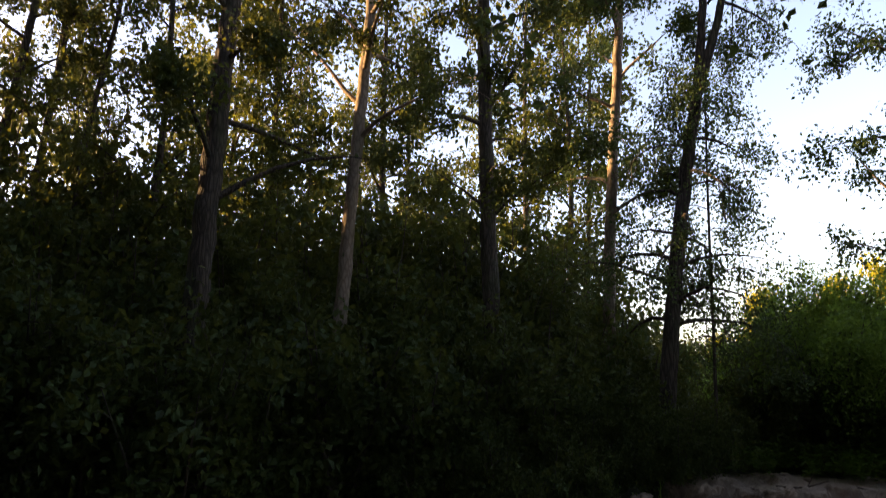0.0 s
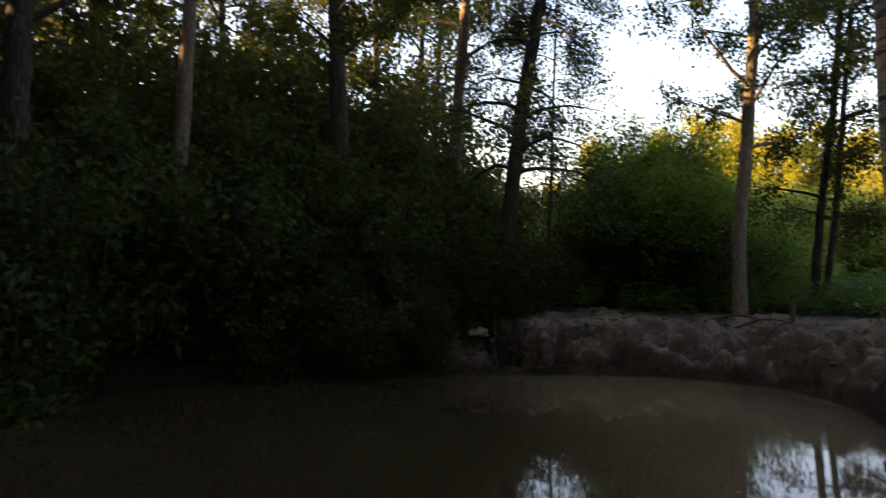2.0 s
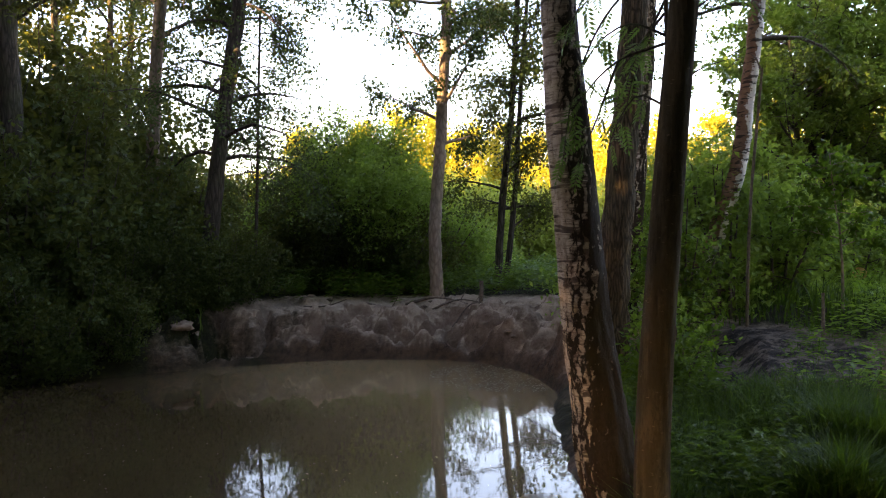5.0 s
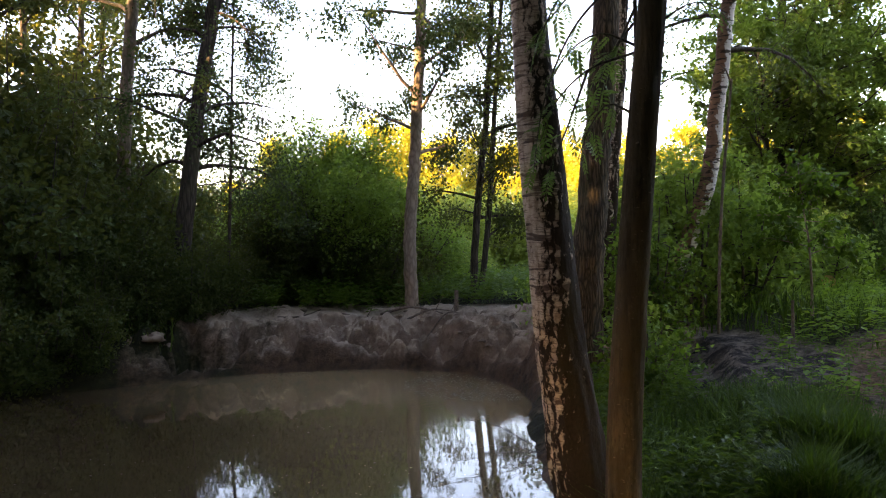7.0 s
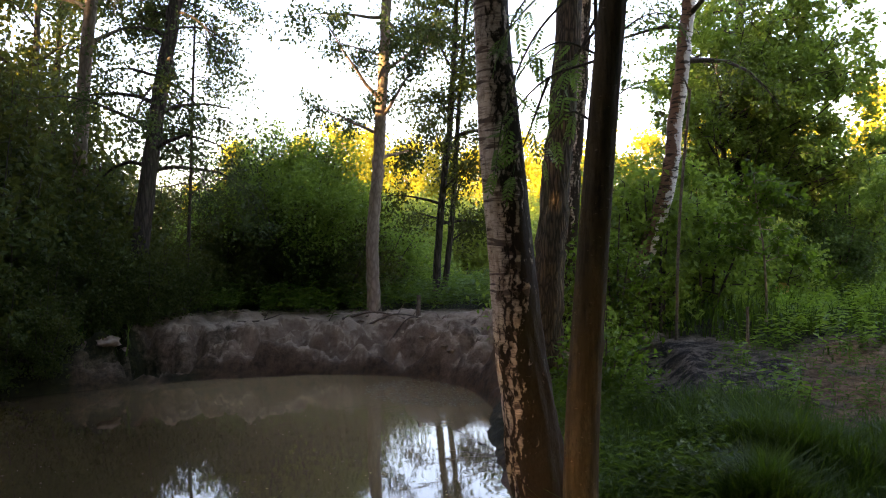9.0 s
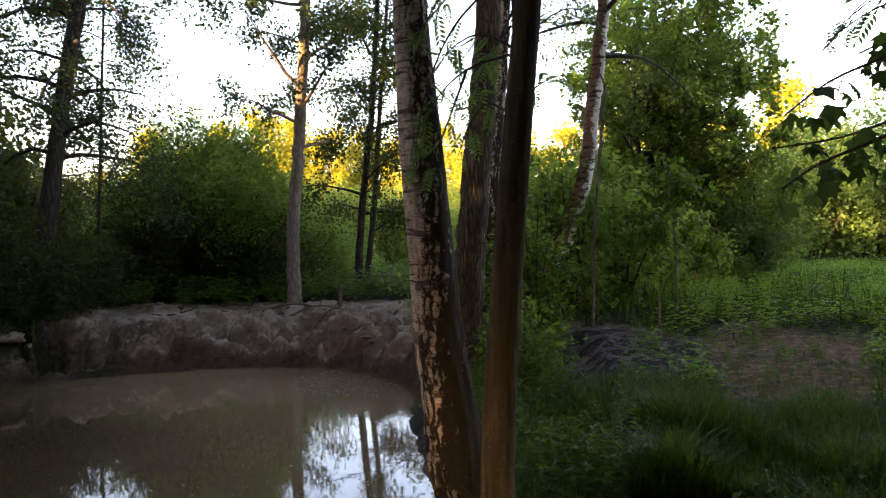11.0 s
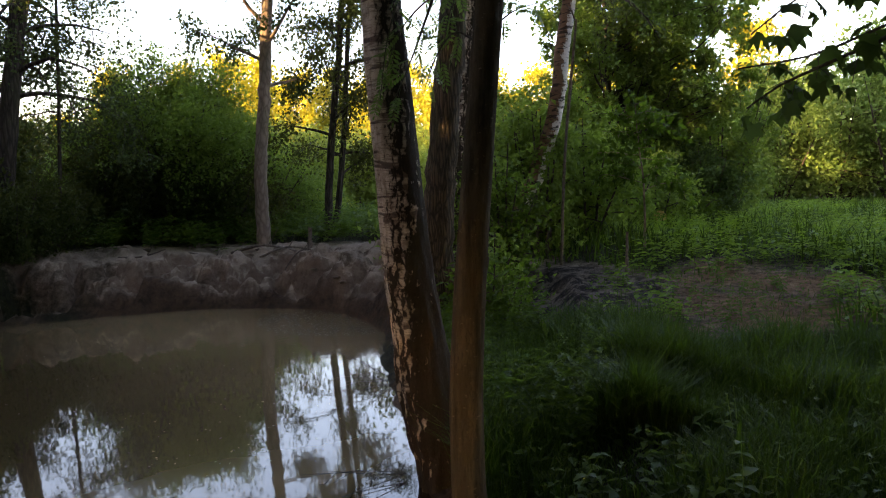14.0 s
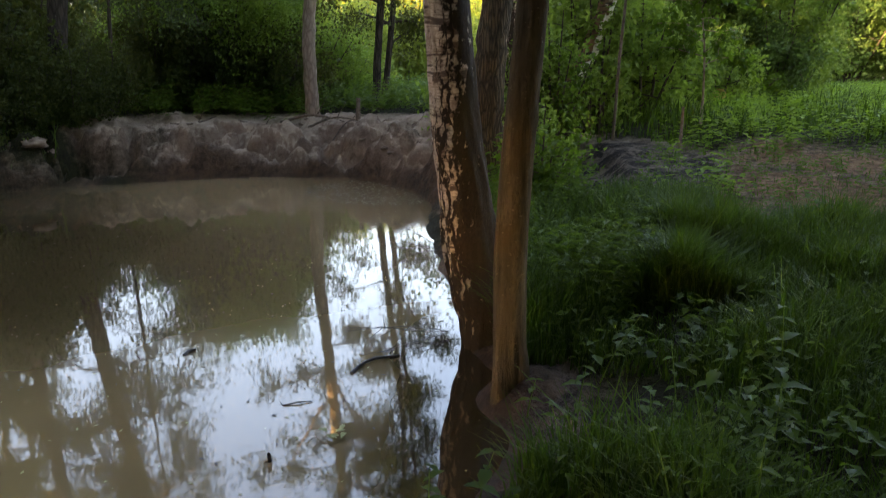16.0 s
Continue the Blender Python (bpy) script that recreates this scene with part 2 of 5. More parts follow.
def ground_material():
    """Forest soil and turf: bare sandy loam where the mask says so, litter and moss elsewhere."""
    n = Nodes("ground_soil")
    soil = n.add("ShaderNodeAttribute", attribute_name="soil").outputs["Fac"]
    humus = n.add("ShaderNodeAttribute", attribute_name="humus").outputs["Fac"]
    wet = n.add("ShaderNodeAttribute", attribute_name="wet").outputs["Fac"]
    a, b, c = n.noise(n.coords(), 1.3, 6, 0.65), n.noise(n.coords(), 9.0, 6, 0.7), n.noise(n.coords(), 55.0, 4, 0.7)
    loam = n.mix(n.ramp(a, (0.40, 0.0), (0.60, 1.0)), (0.33, 0.25, 0.178), (0.56, 0.44, 0.33))
    loam = n.mix(n.ramp(b, (0.35, 0.0), (0.65, 1.0)), (0.15, 0.098, 0.062), loam)
    peb = n.voronoi(n.coords(), 38.0, "F1")
    loam = n.mix(n.ramp(peb, (0.05, 0.5), (0.16, 0.0)), loam, (0.46, 0.36, 0.27))
    # dark crevices drawn as colour, in place of finer relief and its shade
    crev = n.ramp(n.noise(n.coords((1, 1, 1.4)), 3.4, 9, 0.78), (0.42, 1.0), (0.49, 0.0))
    loam = n.mix(n.calc("MULTIPLY", crev, 0.45), loam, (0.065, 0.042, 0.03))
    clay_patch = n.ramp(n.noise(n.coords((1, 1, 1.6)), 2.6, 5, 0.6), (0.46, 0.0), (0.64, 0.8))
    loam = n.mix(clay_patch, loam, (0.105, 0.068, 0.047))
    # steep faces get brown clay colour with their shade put in
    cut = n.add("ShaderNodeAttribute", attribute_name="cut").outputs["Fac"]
    clay_shade = n.ramp(n.calc("ADD", cut, n.calc("MULTIPLY", n.calc("SUBTRACT", n.noise(n.coords((1, 1, 2.5)), 4.5, 8, 0.75), 0.5), 1.8)), (0.42, 0.0), (0.70, 0.75))
    loam = n.mix(clay_shade, loam, n.mix(c, (0.115, 0.070, 0.045), (0.235, 0.160, 0.112)))
    sand = n.ramp(n.noise(n.coords(), 1.9, 8, 0.7, 0.2), (0.46, 0.0), (0.66, 0.5))
    loam = n.mix(n.calc("MULTIPLY", sand, n.calc("SUBTRACT", 1.0, n.calc("MULTIPLY", clay_shade, 0.8))), loam, (0.54, 0.40, 0.28))
    earth = n.add("ShaderNodeAttribute", attribute_name="earth").outputs["Fac"]
    brown = n.mix(n.ramp(b, (0.35, 0.0), (0.65, 1.0)), (0.09, 0.050, 0.025), (0.30, 0.175, 0.092))
    # pale dry crust on flat tops, lightened further as the lit crest
    lit_crust = n.ramp(n.calc("ADD", cut, n.calc("MULTIPLY", n.calc("SUBTRACT", b, 0.5), 0.5)), (0.0, 0.42), (0.5, 0.0))
    loam = n.mix(lit_crust, loam, n.mix(c, (0.36, 0.275, 0.195), (0.58, 0.46, 0.34)))
    loam = n.mix(earth, loam, brown)
    black = n.mix(n.ramp(n.noise(n.coords(), 4.5, 8, 0.78), (0.47, 0.0), (0.56, 1.0)), (0.026, 0.021, 0.018), (0.165, 0.130, 0.10))
    loam = n.mix(humus, loam, black)
    # wet clay at the waterline, its dark tone also standing for undercut shade
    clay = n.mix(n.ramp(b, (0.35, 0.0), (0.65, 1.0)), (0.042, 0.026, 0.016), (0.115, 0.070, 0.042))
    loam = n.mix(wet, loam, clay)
    litter = n.mix(n.ramp(b, (0.35, 0.0), (0.65, 1.0)), (0.018, 0.015, 0.008), (0.032, 0.036, 0.013))
    litter = n.mix(n.ramp(c, (0.62, 0.0), (0.7, 0.6)), litter, (0.075, 0.05, 0.028))
    edge = n.calc("ADD", soil, n.calc("MULTIPLY", n.calc("SUBTRACT", b, 0.5), 0.9), clamp=True)
    col = n.mix(n.ramp(edge, (0.25, 0.0), (0.8, 1.0)), litter, loam)
    h = n.calc("ADD", n.calc("MULTIPLY", b, 1.0), n.calc("MULTIPLY", c, 0.35))
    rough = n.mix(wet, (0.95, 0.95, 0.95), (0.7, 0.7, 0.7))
    n.surface(col, rough, n.bump(n.calc("ADD", h, n.calc("MULTIPLY", n.noise(n.coords(), 24.0, 5, 0.7), 0.7)), 1.0, 0.085), 0.12)
    return n.mat


def water_material():
    """Still, muddy pond water: cloudy brown body under a smooth surface."""
    n = Nodes("muddy_water")
    a = n.noise(n.coords(), 0.35, 4, 0.6)
    col = n.mix(n.ramp(a, (0.3, 0.0), (0.7, 1.0)), (0.150, 0.100, 0.046), (0.235, 0.162, 0.078))
    # darkens the water colour for the wood's shade and the clear shaded shallows
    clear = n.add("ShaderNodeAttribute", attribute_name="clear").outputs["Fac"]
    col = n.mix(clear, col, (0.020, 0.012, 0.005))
    scum = n.ramp(n.noise(n.coords((1, 1, 1)), 26.0, 5, 0.7), (0.70, 0.0), (0.76, 0.22))
    col = n.mix(scum, col, (0.22, 0.19, 0.12))
    rip = n.calc("ADD", n.noise(n.coords((1, 1, 1)), 2.2, 2), n.calc("MULTIPLY", n.noise(n.coords(), 9.0, 2), 0.25))
    ruffle = n.add("ShaderNodeAttribute", attribute_name="ruffle").outputs["Fac"]
    chop = n.calc("MULTIPLY", n.noise(n.coords((1, 2.2, 1)), 7.0, 3, 0.6, 0.4), n.calc("MULTIPLY", ruffle, 5.0))
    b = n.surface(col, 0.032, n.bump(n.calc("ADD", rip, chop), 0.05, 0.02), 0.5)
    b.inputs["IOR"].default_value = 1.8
    return n.mat


SOIL, WATER = ground_material(), water_material()


def plain(name, low, high, scale=12.0, rough=0.85, bump=0.004):
    n = Nodes(name)
    f = n.noise(n.coords(), scale, 5, 0.65)
    f2 = n.noise(n.coords(), scale * 6, 3)
    n.surface(n.mix(n.ramp(f, (0.3, 0.0), (0.7, 1.0)), low, high), rough, n.bump(n.calc("ADD", f, n.calc("MULTIPLY", f2, 0.4)), 0.8, bump), 0.25)
    return n.mat


CLOD = plain("clod_soil", (0.10, 0.066, 0.042), (0.26, 0.195, 0.14), 7.0, 0.95, 0.03)
DEADWOOD = plain("dead_wood", (0.07, 0.05, 0.035), (0.20, 0.15, 0.11), 30.0, 0.9)
SAWN = plain("sawn_wood", (0.50, 0.30, 0.11), (0.66, 0.42, 0.17), 20.0, 0.8)
WETWOOD = plain("wet_wood", (0.018, 0.014, 0.012), (0.05, 0.038, 0.03), 25.0, 0.35)
FLOAT_LEAF = plain("floating_leaf", (0.24, 0.25, 0.08), (0.46, 0.43, 0.22), 9.0, 0.6)


# ---- mesh helpers ----
def polar(az, dist, z=0.0):
    """A place by its bearing in degrees from +y towards +x, and its distance from where the walker stands."""
    return Vector((dist * math.sin(radians(az)), dist * math.cos(radians(az)), z))


def mesh_of(name, verts, quads, material, smooth=True):
    """A mesh from an array of places and an array of corner numbers, all faces of one size."""
    verts, quads = np.asarray(verts, dtype=np.float32), np.asarray(quads, dtype=np.int32)
    me = bpy.data.meshes.new(name)
    me.vertices.add(len(verts))
    me.vertices.foreach_set("co", verts.ravel())
    k = quads.shape[1]
    me.loops.add(quads.size)
    me.loops.foreach_set("vertex_index", quads.ravel())
    me.polygons.add(len(quads))
    me.polygons.foreach_set("loop_start", np.arange(len(quads), dtype=np.int32) * k)
    me.polygons.foreach_set("use_smooth", np.full(len(quads), smooth, dtype=bool))
    me.materials.append(material)
    me.update(calc_edges=True)
    return me


def thing(name, place, label, category, group="", kind=""):
    ob = new(name)
    ob.empty_display_size = 0.2
    ob.location = place
    return tagged(ob, label, category, group, kind)


def part(name, me, parent, label=""):
    ob = new(name, me)
    ob.parent = parent
    return tagged(ob, label)


class Bag:
    """Collects pieces of geometry with four-cornered faces for one mesh."""

    def __init__(self):
        self.v, self.f, self.n = [], [], 0

    def add(self, verts, faces):
        self.v.append(np.asarray(verts, dtype=np.float32))
        self.f.append(np.asarray(faces, dtype=np.int32) + self.n)
        self.n += len(verts)

    def mesh(self, name, material, smooth=True):
        return mesh_of(name, np.concatenate(self.v), np.concatenate(self.f), material, smooth)


def tube(bag, pts, radii, sides=6, wobble=0.0, rng=None, cap=True):
    """A tapered tube along a line, with uneven thickness."""
    pts = np.asarray(pts, dtype=float)
    radii = np.asarray(radii, dtype=float)
    n = len(pts)
    tang = np.gradient(pts, axis=0)
    tang /= np.linalg.norm(tang, axis=1)[:, None] + 1e-9
    ref = np.where(np.abs(tang[:, 2:]) > 0.9, [[1.0, 0, 0]], [[0, 0, 1.0]])
    u = np.cross(tang, ref)
    u /= np.linalg.norm(u, axis=1)[:, None] + 1e-9
    for i in range(1, n):
        w = u[i - 1] - tang[i] * (u[i - 1] @ tang[i])
        u[i] = w / (np.linalg.norm(w) + 1e-9)
    w = np.cross(tang, u)
    a = np.linspace(0, 2 * np.pi, sides, endpoint=False)
    r = radii[:, None] * np.ones(sides)
    if wobble and rng is not None:
        r = r * (1 + wobble * rng.normal(size=(n, sides)))
    ring = pts[:, None] + r[..., None] * (np.cos(a)[None, :, None] * u[:, None] + np.sin(a)[None, :, None] * w[:, None])
    i, j = np.meshgrid(np.arange(n - 1), np.arange(sides), indexing="ij")
    k = (j + 1) % sides
    faces = np.stack([i * sides + j, i * sides + k, (i + 1) * sides + k, (i + 1) * sides + j], -1).reshape(-1, 4)
    bag.add(ring.reshape(-1, 3), faces)


def unit(v):
    return v / (np.linalg.norm(v, axis=-1, keepdims=True) + 1e-9)


def leaf_quads(rng, places, length, width, hang=0.3, flat=0.35, fold=0.18):
    """Kite-shaped, slightly folded leaves at the given places."""
    n = len(places)
    d = unit(rng.normal(size=(n, 3)) + [0, 0, -hang * 2])
    up = unit(rng.normal(size=(n, 3)) * (1 - flat) + [0, 0, flat * 1.6])
    s = unit(np.cross(d, up))
    nn = np.cross(s, d)
    ln = length * rng.uniform(0.6, 1.25, (n, 1))
    wd = width * rng.uniform(0.7, 1.2, (n, 1)) * 0.5
    mid = places + d * ln * 0.42
    verts = np.stack([places, mid - s * wd + nn * wd * fold * 2, places + d * ln, mid + s * wd + nn * wd * fold * 2], 1)
    return verts.reshape(-1, 3), np.arange(4 * n).reshape(-1, 4)


def smooth_line(pts, step):
    """Points along a soft curve through a few given ones."""
    pts = np.asarray(pts, dtype=float)
    t = np.r_[0, np.cumsum(np.linalg.norm(np.diff(pts, axis=0), axis=1))]
    n = max(3, int(t[-1] / step))
    s = np.linspace(0, t[-1], n)
    m = np.gradient(pts, t, axis=0)
    i = np.clip(np.searchsorted(t, s, side="right") - 1, 0, len(t) - 2)
    h = (t[i + 1] - t[i])[:, None]
    q = ((s - t[i])[:, None]) / h
    return (2 * q**3 - 3 * q**2 + 1) * pts[i] + (q**3 - 2 * q**2 + q) * h * m[i] + (3 * q**2 - 2 * q**3) * pts[i + 1] + (q**3 - q**2) * h * m[i + 1]


def branch(rng, start, way, length, droop, n=6, jitter=0.12):
    """A limb that bends by its weight as it goes out."""
    p, w, pts = np.array(start, float), unit(np.array(way, float)), []
    for _ in range(n):
        pts.append(p.copy())
        w = unit(w + [0, 0, -droop / n] + rng.normal(size=3) * jitter)
        p = p + w * length / (n - 1)
    return np.array(pts)


def grow(rng, bag, spine, radii, limbs, frm, reach, rise, droop, twigs, twig_len, bias=None, low_reach=1.0, taper=0.65, fine=True):
    """Limbs and twigs out of a stem. Returns the places that carry leaves."""
    anchors = []
    total = len(spine) - 1
    for k in range(limbs):
        f = frm + (1 - frm) * ((k + rng.uniform(0, 1)) / limbs)
        i = min(int(f * total), total - 1)
        at = spine[i] + (spine[i + 1] - spine[i]) * (f * total - i)
        az = k * 2.399 + rng.uniform(-0.5, 0.5)
        way = np.array([math.cos(az), math.sin(az), math.tan(radians(rise + rng.uniform(-15, 15)))])
        if bias is not None:
            way = way + np.array(bias)
        q = (f - frm) / (1 - frm + 1e-9)
        ln = reach * rng.uniform(0.65, 1.15) * (low_reach + (1 - low_reach) * min(1, q * 3)) * (1 - taper * q**1.6)
        pts = branch(rng, at, way, ln, droop)
        r = min(radii[i] * 0.55, 0.012 + 0.017 * ln)
        tube(bag, pts, np.linspace(r, 0.004, len(pts)), 5 if fine else 4)
        for j in range(twigs):
            g = rng.uniform(0.25, 1.0) * (len(pts) - 1)
            a = min(int(g), len(pts) - 2)
            st = pts[a] + (pts[a + 1] - pts[a]) * (g - a)
            tw = unit(pts[a + 1] - pts[a]) + rng.normal(size=3) * 0.75
            tp = branch(rng, st, tw, twig_len * rng.uniform(0.5, 1.3), droop * 1.6, 4, 0.2)
            if fine:
                tube(bag, tp, np.linspace(min(0.007, r), 0.002, 4), 3)
            for e in np.linspace(0.25, 1, 5):
                b = min(int(e * 3), 2)
                anchors.append(tp[b] + (tp[b + 1] - tp[b]) * (e * 3 - b))
    return np.array(anchors)


def tree(name, label, category, base, stem, r0, r1, bark, leaf, seed, limbs=16, frm=0.3, reach=2.2, rise=30, droop=0.5, twigs=6, twig_len=0.8,
         count=9000, size=0.06, spread=0.13, hang=0.3, stems=None, group="", sides=14, step=0.25, bias=None, low_reach=1.0, flare=1.5, taper=0.65, fine=True, clump=0.6, flat=0.35):
    """A tree: tapered trunk along the stem's places (from the base), limbs with twigs, and a crown of single leaves."""
    rng = np.random.default_rng(seed)
    top = thing(name, base, label, category, group)
    wood, anchors = Bag(), []
    for s, (line, ra, rb) in enumerate([(stem, r0, r1)] + list(stems or [])):
        spine = smooth_line(line, step)
        f = np.linspace(0, 1, len(spine))
        radii = (ra + (rb - ra) * f) * (1 + (flare - 1) * np.exp(-f * len(spine) * step / 0.25) * (s == 0))
        spine = spine + np.c_[rng.normal(size=(len(spine), 2)) * ra * 0.06, np.zeros(len(spine))]
        tb = Bag()
        tube(tb, spine, radii, sides, 0.035, rng)
        part("trunk", tb.mesh("trunk", bark), top)
        n = limbs if s == 0 else max(4, int(limbs * 0.6))
        anchors.append(grow(rng, wood, spine, radii, n, frm, reach, rise, droop, twigs, twig_len, bias, low_reach, taper, fine))
    tagged(part("branchwork", wood.mesh("branchwork", bark if bark not in (BARK_BIRCH, BARK_PEELING) else BARK_TWIG), top), kind="stuff")
    anchors = np.concatenate(anchors)
    anchors = anchors[rng.permutation(len(anchors))[: max(20, int(len(anchors) * clump))]]
    places = anchors[rng.integers(0, len(anchors), count)] + rng.normal(size=(count, 3)) * spread
    v, f = leaf_quads(rng, places, size, size * 0.72, hang, flat)
    part("crown", mesh_of("crown", v, f, leaf, False), top)
    return top


def bush(name, label, category, base, height, width, leaf, seed, count=12000, size=0.07, stems=9, group="", spread=0.16, lean=0.55, bark=None, droop=0.5, fine=False, low=0.06, flat=0.35):
    """A many-stemmed shrub, leafy down to the ground."""
    rng = np.random.default_rng(seed)
    top = thing(name, base, label, category, group)
    wood, anchors = Bag(), []
    for s in range(stems):
        az = s * 2.399 + rng.uniform(-0.4, 0.4)
        out = width * 0.5 * rng.uniform(0.15, 1.0)
        h = height * (1 - 0.45 * (out / (width * 0.5)) ** 2) * rng.uniform(0.8, 1.0)
        b = np.array([math.cos(az), math.sin(az), 0])
        line = [b * 0.12 + [0, 0, -0.1], b * out * lean + [0, 0, h * 0.5], b * out + [0, 0, h]]
        spine = smooth_line(line, 0.3)
        radii = np.linspace(0.012 + 0.008 * height, 0.006, len(spine))
        tube(wood, spine, radii, 6)
        anchors.append(grow(rng, wood, spine, radii, 7, low, width * 0.26, 25, droop, 4, width * 0.14, fine=fine))
    tagged(part("branchwork", wood.mesh("branchwork", bark or BARK_TWIG), top), kind="stuff")
    anchors = np.concatenate(anchors)
    places = anchors[rng.integers(0, len(anchors), count)] + rng.normal(size=(count, 3)) * spread
    places[:, 2] = np.maximum(places[:, 2], 0.03)
    v, f = leaf_quads(rng, places, size, size * 0.7, 0.15, flat)
    part("crown", mesh_of("crown", v, f, leaf, False), top)
    return top


# ---- ground and pond ----
def value_noise(x, y, seed):
    ix, iy = np.floor(x).astype(np.int64), np.floor(y).astype(np.int64)
    fx, fy = x - ix, y - iy
    fx, fy = fx * fx * (3 - 2 * fx), fy * fy * (3 - 2 * fy)

    def h(a, b):
        q = (a * 374761393 + b * 668265263 + seed * 974711) & 0xFFFFFFFF
        q = ((q ^ (q >> 13)) * 1274126177) & 0xFFFFFFFF
        return ((q ^ (q >> 16)) & 0xFFFF) / 65535.0

    return (h(ix, iy) * (1 - fx) + h(ix + 1, iy) * fx) * (1 - fy) + (h(ix, iy + 1) * (1 - fx) + h(ix + 1, iy + 1) * fx) * fy - 0.5


def fbm(x, y, seed, octaves=4):
    return sum(value_noise(x * 2.03**o, y * 2.03**o, seed + o) * 0.5**o for o in range(octaves))


SHORE = np.array([(-1.3, 12.0), (0.2, 11.8), (1.7, 11.6), (3.4, 11.4), (4.7, 11.0), (5.9, 10.3), (6.6, 9.2), (6.5, 8.0), (6.0, 7.0), (5.0, 5.9), (4.2, 4.9), (3.55, 3.95), (3.12, 3.3),
                  (2.72, 2.62), (2.36, 2.24), (1.95, 2.0), (1.2, 1.68), (0.3, 1.35), (-1.5, 1.0), (-4.0, 1.0), (-6.2, 2.2), (-7.2, 4.5), (-6.6, 7.2), (-5.2, 9.4), (-3.3, 11.0)])
SHORE_LINE = smooth_line(np.r_[SHORE, SHORE[:1]], 0.25)[:-1]


def shore_distance(x, y):
    """Distance from the pond's edge: positive on land."""
    p = np.stack([x, y], -1).reshape(-1, 2)
    a, b = SHORE_LINE, np.roll(SHORE_LINE, -1, axis=0)
    best, inside = np.full(len(p), 1e9), np.zeros(len(p), bool)
    for q, r in zip(a, b):
        d = r - q
        t = np.clip(((p - q) @ d) / (d @ d), 0, 1)
        best = np.minimum(best, np.hypot(*(p - q - t[:, None] * d).T))
        cross = (q[1] > p[:, 1]) != (r[1] > p[:, 1])
        inside ^= cross & (p[:, 0] < (r[0] - q[0]) * (p[:, 1] - q[1]) / (r[1] - q[1] + 1e-12) + q[0])
    return np.where(inside, -best, best).reshape(x.shape)


def step_up(v, a, b):
    t = np.clip((v - a) / (b - a), 0, 1)
    return t * t * (3 - 2 * t)


def lobe(x, y, az, dist, across, along):
    """A soft oval on the ground, turned to face its bearing."""
    px, py = polar(az, dist)[:2]
    a = radians(az)
    u, v = (x - px) * math.cos(a) - (y - py) * math.sin(a), (x - px) * math.sin(a) + (y - py) * math.cos(a)
    return np.exp(-((u / across) ** 2 + (v / along) ** 2) ** 2)


def heap_mask(x, y):
    """Where dark spoil lies on the meadow's near edge."""
    return np.clip(lobe(x, y, 54.9, 8.8, 1.2, 1.6) * (1 + 0.7 * fbm(x * 1.9, y * 1.9, 33)), 0, 1)


def patch_mask(x, y):
    """Where the meadow's turf is gone and brown earth shows."""
    m = np.maximum(lobe(x, y, 68.5, 8.7, 1.35, 2.1), 0.9 * lobe(x, y, 60.6, 7.9, 0.75, 0.8))
    return np.clip(m * (1 + 1.1 * fbm(x * 1.6, y * 1.6, 34)), 0, 1)


def lobes(x, y, size, seed):
    """Rounded pillows of slumped earth, from 0 in the grooves between them to 1 on their backs."""
    u, v = x / size, y / size
    iu, iv = np.floor(u).astype(np.int64), np.floor(v).astype(np.int64)
    first, second = np.full(np.shape(u), 9.0), np.full(np.shape(u), 9.0)
    for a in (-1, 0, 1):
        for b in (-1, 0, 1):
            cu, cv = (iu + a).astype(float), (iv + b).astype(float)
            pu, pv = cu + 0.5 + 0.9 * value_noise(cu, cv, seed), cv + 0.5 + 0.9 * value_noise(cu, cv, seed + 9)
            d = np.hypot(u - pu, v - pv)
            second = np.minimum(second, np.maximum(first, d))
            first = np.minimum(first, d)
    return np.clip((second - first) * 1.6, 0, 1) ** 0.6


